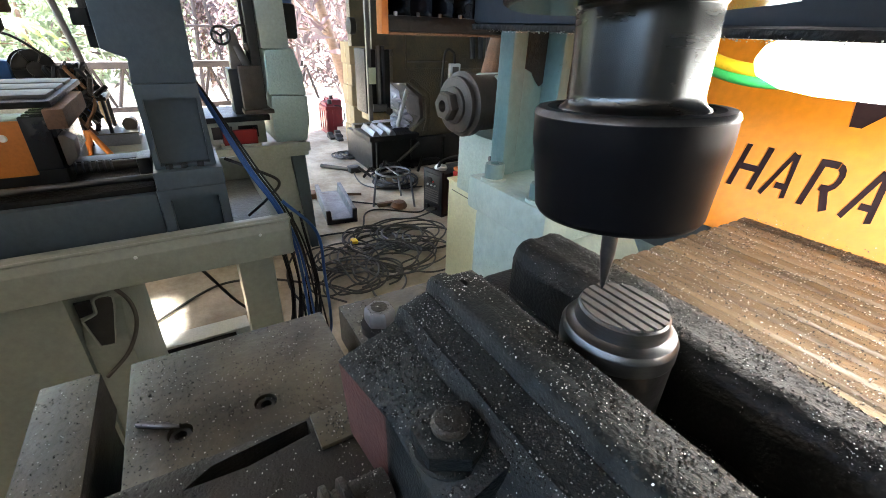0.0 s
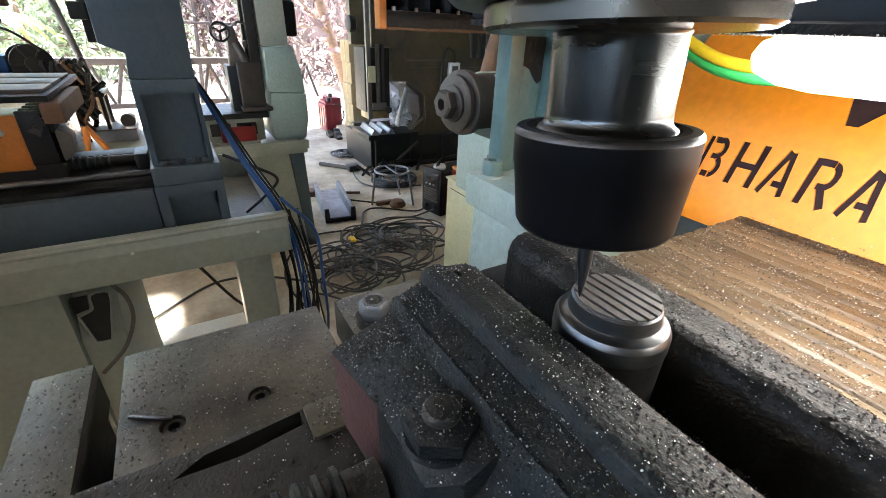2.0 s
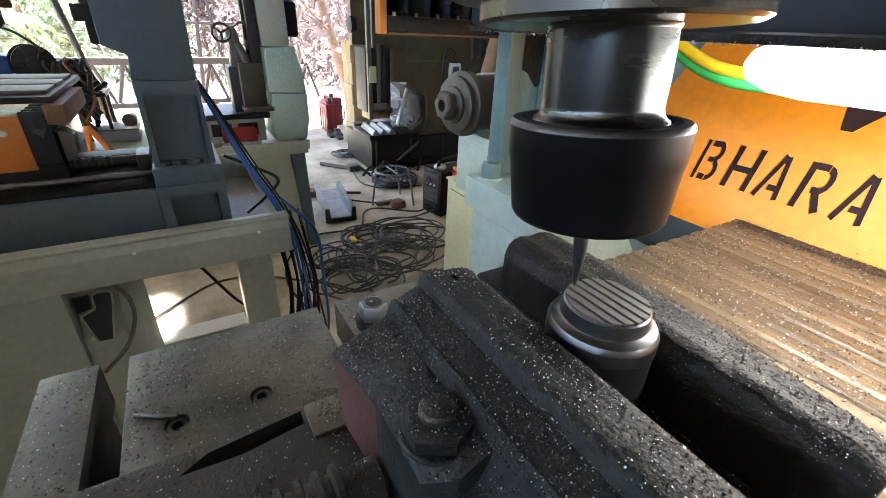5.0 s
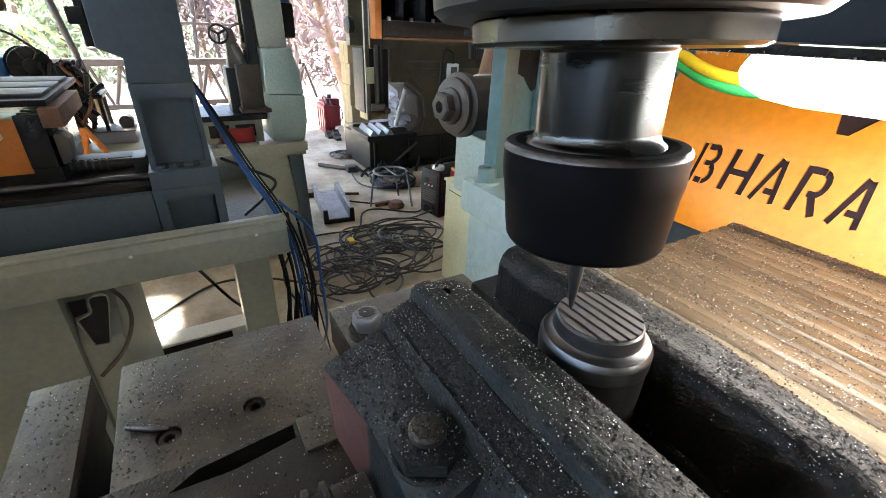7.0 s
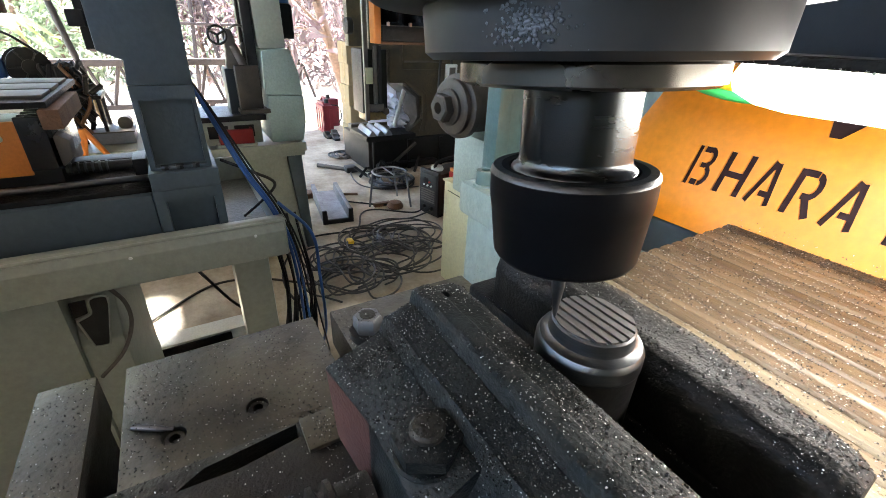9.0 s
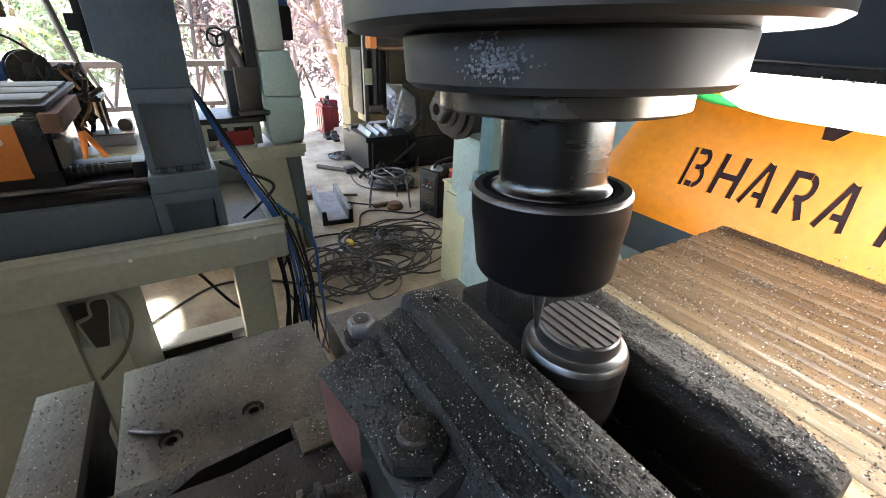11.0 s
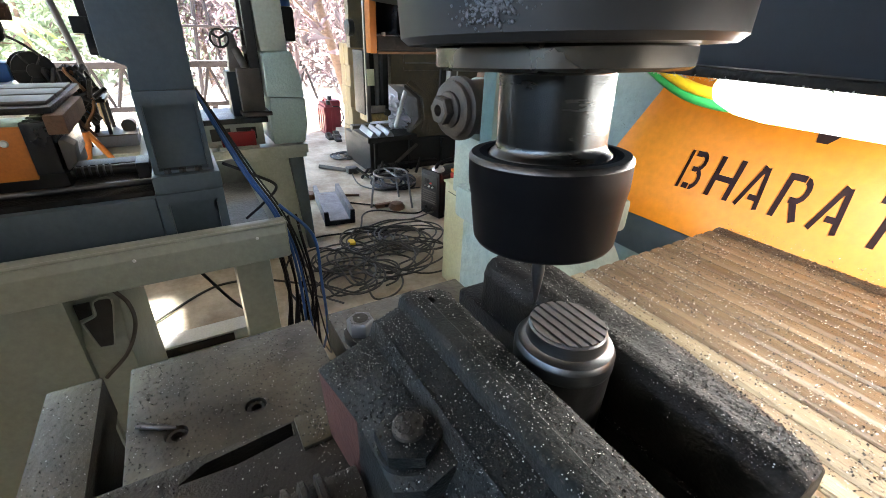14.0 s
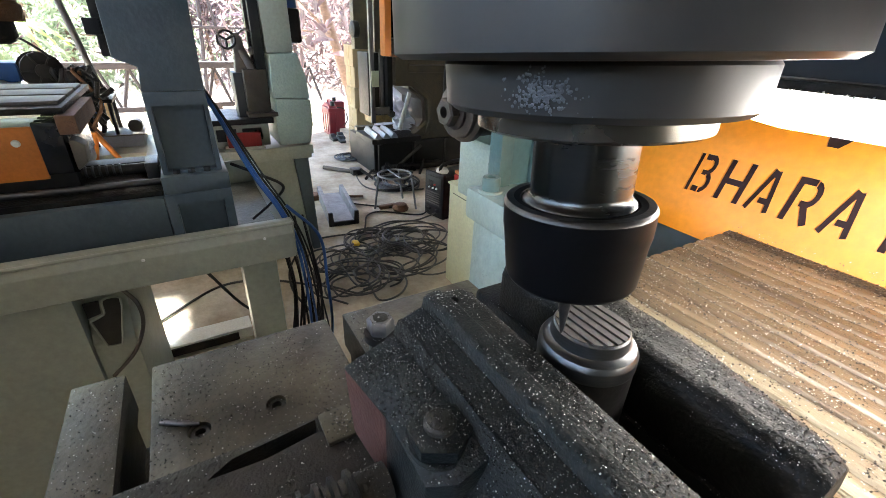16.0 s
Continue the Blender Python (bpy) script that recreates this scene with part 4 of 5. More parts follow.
    c = thing("drop_cord", (-1.3, 0.05, 0.5), "black cord hanging under the tray", "cord")
    part("cord", tube([(-1.35, -0.12, 0.80), (-1.55, -0.02, 0.50), (-1.72, 0.08, 0.22), (-1.86, 0.18, 0.03)], 0.006, 8), BLACK, c)


def floor_clutter():
    m = thing("steel_wrench", (-4.1, 1.3, 0), "rusty pipe wrench lying on the floor", "wrench")
    part("bar", rod((-4.26, 1.154, 0.022), (-4.02, 1.365, 0.022), 0.020, 10), DUSKY, m)
    part("head", box(-4.04, -3.93, 1.35, 1.46, 0.0, 0.06, 0.012), GUNMETAL, m)
    k = thing("pipe_clamp", (-3.45, 0.86, 0), "rusty clamp head on the concrete", "clamp")
    part("jaw", box(-3.50, -3.40, 0.80, 0.88, 0, 0.05, 0.01), RUST, k)
    part("shaft", rod((-3.44, 0.86, 0.025), (-3.30, 1.22, 0.02), 0.012, 10), RUST, k)
    p = thing("scrap_bracket", (-2.92, 1.36, 0), "rusty scrap bracket under the stool", "scrap metal")
    part("lump", lathe([(0.06, 0), (0.07, 0.015), (0.05, 0.05), (0.02, 0.055)], 9, None, (-2.93, 1.40, 0)), RUST, p)
    part("strip", box(-3.03, -2.99, 1.25, 1.39, 0.0, 0.03, 0.004), RUST, p)
    j = thing("jerrycan", (-5.65, 1.8, 0), "dark red plastic jerrycan standing by the doorway", "jerrycan")
    part("body", box(-6.03, -5.69, 1.655, 1.80, 0.0, 0.36, 0.022), RED, j)
    for k in range(3):
        part("side_rib", box(-5.98 + 0.1 * k, -5.93 + 0.1 * k, 1.647, 1.657, 0.05, 0.31, 0.004), RED, j)
    for y in (1.685, 1.765):
        part("end_rib", box(-5.692, -5.682, y - 0.018, y + 0.018, 0.05, 0.31, 0.004), RED, j)
    part("shoulder", prism([(-6.02, 0.358), (-5.70, 0.358), (-5.76, 0.40), (-5.98, 0.40)], 0.10, at_y(1.678), 0.008), RED, j)
    part("handle", tube([(-5.78, 1.73, 0.395), (-5.80, 1.73, 0.44), (-5.93, 1.73, 0.44), (-5.95, 1.73, 0.395)], 0.014, 8), RED, j)
    part("cap", lathe([(0.03, 0), (0.03, 0.05)], 16, None, (-5.74, 1.73, 0.385)), BLACK, j)
    j = thing("jerrycan", (-6.2, 1.92, 0), "dark red plastic jerrycan with an open can on top", "jerrycan")
    part("body", box(-6.35, -6.10, 1.83, 2.02, 0.0, 0.38, 0.03), RED, j)
    part("cap", lathe([(0.03, 0), (0.03, 0.05)], 16, None, (-6.16, 1.88, 0.378)), BLACK, j)
    part("handle", tube([(-6.1, 1.90, 0.30), (-6.05, 1.99, 0.28), (-6.03, 2.02, 0.15), (-6.08, 1.99, 0.05)], 0.008, 8), BLACK, j)
    for dx, dy in ((-5.55, 1.60), (-5.42, 1.66), (-5.62, 1.72)):
        b = tagged(part("work_shoe", prism([(0, 0), (0.17, 0), (0.18, 0.03), (0.11, 0.045), (0.07, 0.075), (0, 0.07)], 0.07, Matrix.Translation((dx, dy, 0)) @ ALONG_Y, 0.012), GREASE_AND_SHADE), "old black shoe on the floor", "shoe", "shoes by the boxes")
    c = thing("cardboard_stack", (-5.1, 1.95, 0), "tall stack of tan cardboard boxes", "cardboard boxes")
    for k in range(5):
        d = 0.008 * (k % 2)
        part("carton", box(-5.30 + d, -5.0 + d, 1.785 + d, 2.12 + d, 0.228 * k + 0.001, 0.228 * k + 0.226, 0.006), CARDBOARD, c)
        part("tape", box(-5.17 + d, -5.13 + d, 1.783 + d, 1.785 + d, 0.228 * k + 0.01, 0.228 * k + 0.22), OCHRE, c)


def press():
    p = thing("eccentric_press", (-4.0, 2.2, 0), "old olive and black C-frame press with oily grease stains", "press")
    # side frame with the throat cut out, in the plane x = -4
    frame = [(1.60, 0.36), (1.60, 0.30), (3.4, 0.30), (3.4, 2.0), (1.62, 2.0), (1.62, 1.12), (1.82, 1.12), (1.82, 0.83), (1.98, 0.83), (2.16, 0.70), (2.18, 0.48), (2.02, 0.36)]
    part("frame", prism(frame, 0.10, at_x(-4.02), 0.008), OLIVE, p)
    part("rear_frame", prism(frame, 0.10, at_x(-4.55), 0.008), OLIVE, p)
    part("inner_lip", prism([(2.14, 0.36), (2.19, 0.36), (2.23, 0.48), (2.21, 0.72), (2.02, 0.87), (1.98, 0.84), (2.16, 0.70), (2.18, 0.48)], 0.14, at_x(-4.05), 0.004), OLIVE, p)
    # liner is paler than the frame, painting in daylight on the inner wall
    part("throat_liner", prism([(2.09, 0.362), (2.18, 0.48), (2.16, 0.70), (1.985, 0.828), (1.985, 0.795), (2.125, 0.685), (2.145, 0.49), (2.06, 0.362)], 0.46, at_x(-4.44), 0.003), DUSTY, p, "brown inner wall of the throat, paler for the daylight on it")
    part("bed", box(-4.6, -3.88, 1.56, 3.4, 0.0, 0.31, 0.012), GREASE_AND_SHADE, p)
    for y in (1.60, 1.98, 2.36):
        part("bed_rib", box(-3.882, -3.85, y, y + 0.035, 0.0, 0.30, 0.005), GREASE_AND_SHADE, p)
    part("bed_shelf", box(-3.90, -3.80, 1.62, 2.30, 0.055, 0.085, 0.006), GREASE_AND_SHADE, p)
    part("bed_lever", rod((-3.84, 1.72, 0.02), (-3.82, 2.05, 0.27), 0.016, 10), DUSKY, p)
    part("bolster", box(-4.3, -3.84, 1.53, 2.06, 0.312, 0.362, 0.006), GREASE_AND_SHADE, p)
    part("ram", box(-4.2, -3.94, 1.55, 1.80, 0.56, 1.12, 0.01), GREASE_AND_SHADE, p)
    part("ram_guide", box(-3.935, -3.90, 1.56, 1.60, 0.50, 1.55, 0.004), DUSTY, p)
    part("ram_guide", box(-3.938, -3.90, 1.655, 1.685, 0.58, 1.15, 0.004), DUSTY, p)
    part("name_plate", box(-3.902, -3.894, 1.57, 1.64, 0.83, 0.97, 0.002), CREAM, p, "pale worn plate")
    part("clamp_block", box(-3.915, -3.885, 1.60, 1.74, 0.585, 0.65, 0.006), DUSTY, p)
    part("adjusting_nut", lathe([(0.035, 0), (0.035, 0.03)], 6, None, (-3.92, 1.765, 0.58), (1, 0, 0)), DUSKY, p)
    part("ram_guide", box(-3.935, -3.90, 1.70, 1.73, 0.58, 1.15, 0.004), GUNMETAL, p)
    part("tool_holder", box(-4.1, -3.92, 1.56, 1.78, 0.50, 0.57, 0.006), OCHRE, p)
    part("cover", box(-3.925, -3.91, 1.95, 2.9, 0.95, 1.7, 0.01), OLIVE, p)
    part("switch_box", box(-3.92, -3.87, 2.42, 2.54, 0.84, 1.0, 0.008), WHITE, p, "small pale switch box")
    part("switch_face", box(-3.872, -3.866, 2.445, 2.515, 0.87, 0.97, 0.002), DUSTY, p)
    part("cover_seam", rod((-3.905, 1.96, 1.02), (-3.905, 2.40, 1.02), 0.008, 8), DUSTY, p)
    part("switch_wire", tube([(-3.89, 2.48, 1.0), (-3.89, 2.46, 1.10), (-3.89, 2.36, 1.08), (-3.89, 2.33, 0.6)], 0.012, 8), BLACK, p)
    part("pulley", lathe([(0.05, 0), (0.07, 0.01), (0.07, 0.06), (0.05, 0.07)], 24, None, (-4.15, 1.555, 1.30), (0, -1, 0)), GREASE_AND_SHADE, p)
    for k in range(4):
        part("pipe", tube([(-3.86, 2.55 + 0.09 * k, 1.55), (-3.83, 2.62 + 0.1 * k, 1.3), (-3.84, 2.66 + 0.09 * k, 1.05)], 0.025, 8), GUNMETAL, p)
    s = thing("steel_profiles", (-3.9, 1.75, 0.36), "bright steel angle profiles lying on the press bed", "steel profiles")
    for k in range(3):
        part("profile", prism([(0, 0), (0.07, 0), (0.07, 0.012), (0.045, 0.05), (0.025, 0.05), (0.0, 0.012)], 0.42, Matrix.Translation((-4.25, 1.60 + 0.085 * k, 0.3625)) @ Matrix.Rotation(radians(-6), 4, "Z") @ ALONG_X, 0.003), ALU, s)
    f = thing("film_wrap", (-4.2, 2.0, 0.36), "crumpled clear plastic film on the press bed", "plastic film")
    own = bmesh.new()
    rows = []
    for i in range(25):
        row = []
        for j in range(25):
            u, v = i / 24, j / 24
            p = Vector((u * 4, v * 5, 2))
            fold = abs(noise.noise(p)) * 0.16 + abs(noise.noise(p * 2.3)) * 0.07
            row.append(own.verts.new((-4.16 - 0.16 * v + fold, 1.88 + 0.30 * u * (1 - 0.45 * v) + 0.05 * noise.noise(p * 1.7), 0.366 + 0.34 * v * (0.75 + 0.5 * abs(noise.noise(Vector((u * 5, 0, 7))))))))
        rows.append(row)
    for i in range(24):
        for j in range(24):
            own.faces.new((rows[i][j], rows[i + 1][j], rows[i + 1][j + 1], rows[i][j + 1]))
    part("film", own, FILM, f)
    part("film_sheet", prism([(1.80, 0.364), (2.17, 0.364), (2.19, 0.62), (2.02, 0.82), (1.80, 0.82)], 0.004, at_x(-4.46)), FILM, f, "thin milky sheet that lets daylight through")
    part("film_roll", rod((-4.08, 1.93, 0.39), (-4.10, 2.06, 0.76), 0.022, 10), WHITE, f, "white rolled edge of the film")
    for k in range(9):
        x, y = -3.76 + 0.025 * (k % 3), 1.42 + 0.07 * k
        tagged(part("scrap_bar", rod((x, y, 0.012), (x - 0.09, y + 0.10 * (-1) ** k, 0.06 + 0.035 * (k % 3)), 0.014, 6), GREASE_AND_SHADE), "greasy steel bar offcut leaning on the press", "metal bar", "bars by the press")


def machine_b():
    """Slate-blue drilling machine on a grey-green tray stand."""
    t = thing("machine_stand", (-1.3, -0.4, 0), "grey-green sheet metal machine stand with a drip tray", "machine stand")
    x0, x1, y0, y1 = -1.66, -1.02, -1.5, 0.205
    # darker than the walls: dirt plus the tray's inner shading, both in the colour
    part("tray_floor", box(x0, x1, y0, y1, 0.775, 0.785), TRAY, t, "oily tray floor with the tray's inner shading in its colour")
    prof = [(x1, 0.770), (x1 + 0.012, 0.775), (x1 + 0.012, 0.842), (x1 + 0.002, 0.862), (x1 - 0.012, 0.870), (x1 - 0.03, 0.870), (x1 - 0.03, 0.863), (x1 - 0.01, 0.855), (x1, 0.84)]
    part("tray_front", prism(prof, y1 - y0, at_y(y0), 0.0015), GREYGREEN, t)
    part("rolled_rim", rod((x1 + 0.003, y0, 0.8655), (x1 + 0.003, y1, 0.8655), 0.0042, 10), GREYGREEN, t)
    part("tray_end", box(x0, x1, y1 - 0.004, y1 + 0.006, 0.77, 0.868, 0.002), GREYGREEN, t)
    part("tray_back", box(x0 - 0.01, x0, y0, y1, 0.77, 0.868, 0.002), GREYGREEN, t)
    for y in (-1.0, -0.72, -0.42, -0.12, 0.135):
        part("rivet", lathe([(0.004, 0), (0.003, 0.002)], 12, None, (x1 + 0.012, y, 0.84), (1, 0, 0)), WHITE, t)
    leg = part("leg", box(-1.16, -1.075, 0.075, 0.165, 0.03, 0.772, 0.012), GREYGREEN, t)
    part("foot_pad", box(-1.19, -1.05, 0.05, 0.19, 0.0, 0.03, 0.004), GREYGREEN, leg)
    cab = part("cabinet", box(-1.60, -1.05, -1.48, -0.275, 0.03, 0.771, 0.006), GREYGREEN, t, "grey sheet metal cabinet under the tray")
    part("cabinet_side", prism([(-1.50, 0.03), (-1.06, 0.03), (-1.06, 0.62), (-1.12, 0.70), (-1.12, 0.77), (-1.50, 0.77)], 0.085, at_y(-0.274), 0.006), GREYGREEN, t)
    # dark plates on the cabinet end paint in the shade of its openings
    outline = [(-0.259, 0.688), (-0.247, 0.616), (-0.242, 0.611), (-0.222, 0.609), (-0.217, 0.613), (-0.206, 0.66), (-0.192, 0.735), (-0.225, 0.737), (-0.229, 0.705), (-0.236, 0.697)]
    part("recess", prism(outline, 0.004, at_x(-1.0585)), GUNMETAL, t, "dark plate drawn for the shaded opening in the cabinet end")
    part("recess_rim", tube([(-1.054, oy, oz) for oy, oz in outline + outline[:1]], 0.0022, 6, steps=3), GREYGREEN, t, "pressed rim round the opening")
    part("upper_recess", prism([(-0.262, 0.737), (-0.232, 0.737), (-0.236, 0.704), (-0.262, 0.697)], 0.005, at_x(-1.0585)), GREASE_AND_SHADE, t)
    part("rear_leg", box(-1.6, -1.52, 0.10, 0.18, 0, 0.772, 0.008), GREYGREEN, t)
    part("base_bar", box(-1.88, -1.78, -0.32, 0.10, 0.0, 0.055, 0.006), WHITE, t, "pale floor rail under the stand")
    # near-black plate that paints the shade inside the rail's hollow
    part("rail_slot_shade", box(-1.779, -1.772, -0.24, 0.04, 0.006, 0.045, 0.002), GREASE_AND_SHADE, t)
    pipe = thing("grey_conduit", (-1.04, -0.2, 0.5), "thin grey conduit curving down the cabinet", "conduit")
    part("conduit", tube([(-1.035, -0.180, 0.768), (-1.035, -0.160, 0.72), (-1.035, -0.163, 0.66), (-1.035, -0.196, 0.59), (-1.035, -0.252, 0.535)], 0.0045, 10), DUSTY, pipe)
    # column
    c = thing("drill_column", (-1.2, 0.0, 0.785), "slate-blue cast machine column with ribbed foot", "machine column")
    foot = part("foot_casting", box(-1.32, -1.088, -0.055, 0.088, 0.785, 0.955, 0.004), SLATE, c)
    own = box(-1.12, -1.0, -0.032, 0.068, 0.80, 0.928)
    bmesh.ops.translate(own, verts=own.verts, vec=-place_of(c))
    cut(foot, own)
    part("foot_ledge", box(-1.32, -1.082, -0.052, 0.088, 0.956, 0.998, 0.004), SLATE, c)
    col = part("column_lower", prism([(-0.046, 0.998), (0.078, 0.998), (0.0735, 1.18), (-0.046, 1.18)], 0.20, at_x(-1.30), 0.004), SLATE, c)
    own = box(-1.125, -1.0, -0.034, 0.066, 1.006, 1.150)
    bmesh.ops.translate(own, verts=own.verts, vec=-place_of(c))
    cut(col, own)
    part("column_upper", prism([(-0.046, 1.18), (0.0735, 1.18), (0.080, 1.75), (-0.078, 1.75), (-0.080, 1.245), (-0.040, 1.228)], 0.20, at_x(-1.30), 0.004), SLATE, c)
    part("slide_rail", box(-1.26, -1.14, -0.098, -0.080, 1.245, 1.75, 0.003), GUNMETAL, c)
    part("limit_switch", box(-1.18, -1.12, -0.112, -0.084, 1.285, 1.315, 0.003), BLACK, c)
    for y in (-0.018, 0.012, 0.045):
        part("foot_bolt", hexagon(0.009, 0.010, (-1.105, y, 0.9985)), GUNMETAL, c)
    for y in (-0.32, -0.01, 0.055):
        part("tray_bolt", hexagon(0.008, 0.012, (-1.05, y, 0.785)), GUNMETAL, c)
    part("bed_casting", box(-1.36, -1.10, -1.45, -0.056, 0.785, 0.945, 0.006), SLATE, c)
    part("bed_way", box(-1.36, -1.12, -1.45, -0.056, 0.945, 0.958, 0.002), GREASE_AND_SHADE, c)
    part("ball_screw", rod((-1.24, -0.9, 0.985), (-1.24, -0.05, 0.985), 0.012, 16), STEEL_DIM, c)
    thread = bmesh.new()
    for k in range(56):
        lathe([(0.012, -0.003), (0.0145, -0.001), (0.0145, 0.001), (0.012, 0.003)], 14, thread, (-1.24, -0.88 + 0.0135 * k, 0.985), (0, 1, 0), caps=False)
    part("screw_thread", thread, STEEL, c, kind="stuff")
    part("way_rod", rod((-1.15, -0.9, 0.972), (-1.15, -0.05, 0.972), 0.008, 12), STEEL, c)
    part("way_rail", box(-1.36, -1.30, -0.90, -0.056, 0.9585, 0.985, 0.004), BLACK, c, "black rail cover behind the screw")
    part("bearing_block", box(-1.28, -1.20, -0.085, -0.056, 0.9585, 1.005, 0.005), GUNMETAL, c)
    part("head_slide", box(-1.30, -1.20, -0.34, -0.0985, 1.42, 1.60, 0.006), GUNMETAL, c, "dark head slide carried by the column")
    head = part("drill_head", lathe([(0.050, 0), (0.052, 0.004), (0.052, 0.03), (0.047, 0.034), (0.047, 0.12)], 32, None, (-1.25, -0.270, 1.302)), RUST, c, "brown-stained drill head")
    part("chuck", lathe([(0.014, 0), (0.024, 0.006), (0.030, 0.014), (0.030, 0.042)], 24, None, (-1.25, -0.268, 1.2605)), GREASE_AND_SHADE, head, "black drill chuck")
    # saddle with bellows and the orange end cover
    s = thing("cross_slide", (-1.25, -0.33, 0.96), "cross slide with black bellows and an orange end cover", "cross slide")
    part("slide_body", box(-1.50, -1.20, -0.75, -0.215, 0.958, 1.075, 0.006), GUNMETAL, s)
    part("orange_cover", box(-1.20, -1.192, -0.60, -0.262, 0.99, 1.105, 0.004), ORANGE_B, s, "orange painted end cover")
    part("cover_screw", lathe([(0.008, 0), (0.006, 0.004)], 14, None, (-1.192, -0.296, 1.072), (1, 0, 0)), WHITE, s)
    for k in range(16):
        part("pleat", box(-1.205 - 0.017 * k, -1.190 - 0.017 * k, -0.262, -0.216 + 0.006 * (k % 2), 1.0, 1.112 - 0.004 * (k % 2), 0.002), BELLOWS, s)
    part("bellows_core", box(-1.478, -1.200, -0.258, -0.2085, 0.998, 1.108, 0.002), BELLOWS, s)
    part("slide_bracket", prism([(-0.236, 1.070), (-0.200, 1.070), (-0.184, 1.058), (-0.188, 1.020), (-0.208, 1.002), (-0.236, 1.002)], 0.05, at_x(-1.25), 0.003), DUSTY, s, "dusty grey bracket under the bellows")
    part("rust_end_plate", box(-1.46, -1.17, -0.2155, -0.180, 1.088, 1.128, 0.003), RUST, s, "rust-brown end plate")
    part("top_plate", box(-1.62, -1.19, -0.75, -0.200, 1.1285, 1.142, 0.003), GREASE_AND_SHADE, s)
    for k in range(3):
        part("plate_strip", box(-1.57 + 0.12 * k, -1.47 + 0.12 * k, -0.7, -0.21, 1.1425, 1.150, 0.002), DUSTY, s)
    # hoses along the column to the floor
    for k, (mat, r, lab) in enumerate(((BLUE, 0.0044, "blue air hose hanging down beside the column"), (BLUE, 0.0036, "blue air hose hanging down beside the column"), (BLACK, 0.0030, "black cable hanging over the tray edge"), (BLACK, 0.0026, "black cable hanging over the tray edge"))):
        o = 0.018 * k
        pts = [(-1.31, 0.060 + o * 0.1, 1.19), (-1.20, 0.086 + o * 0.2, 1.13), (-1.09, 0.140 + o * 0.4, 0.985), (-1.06, 0.19 + o * 0.4, 0.88), (-1.06, 0.225 + o * 0.5, 0.74), (-1.10, 0.24 + o, 0.45), (-1.35, 0.26 + o * 2, 0.12), (-1.55, 0.28 + o * 2, 0.01)]
        tagged(part("hose" if mat is BLUE else "cable", tube(pts, r, 8), mat), lab, "hose" if mat is BLUE else "cable", "hoses at the column")
    tagged(part("hose", tube([(-1.06, 0.205, 0.90), (-1.05, 0.28, 0.80), (-1.05, 0.29, 0.66), (-1.10, 0.305, 0.45), (-1.3, 0.33, 0.2)], 0.0045, 8), BLUE), "blue air hose looping out past the tray corner", "hose")
    rng = random.Random(8)
    for k in range(16):
        x, y = -1.10 - 0.04 * (k % 4), 0.185 + 0.006 * k
        tagged(part("cable", tube([(x, y, 0.80), (x + rng.uniform(-0.02, 0.02), y + 0.02, 0.6), (x + rng.uniform(-0.03, 0.03), y + rng.uniform(-0.01, 0.03), 0.38), (x - 0.15, y + 0.05, 0.12), (x - 0.3, y + 0.1, 0.01)], 0.0040, 6, steps=6), BLACK), "black cable in a bundle hanging to the floor", "cable", "cable bundle")
    tagged(part("cable", tube([(-1.14, 0.10, 1.0), (-1.1, 0.16, 0.975), (-1.12, 0.215, 0.93), (-1.2, 0.19, 0.86), (-1.25, 0.14, 0.80)], 0.004, 8), BLACK), "thin black cable looped over the tray", "cable")


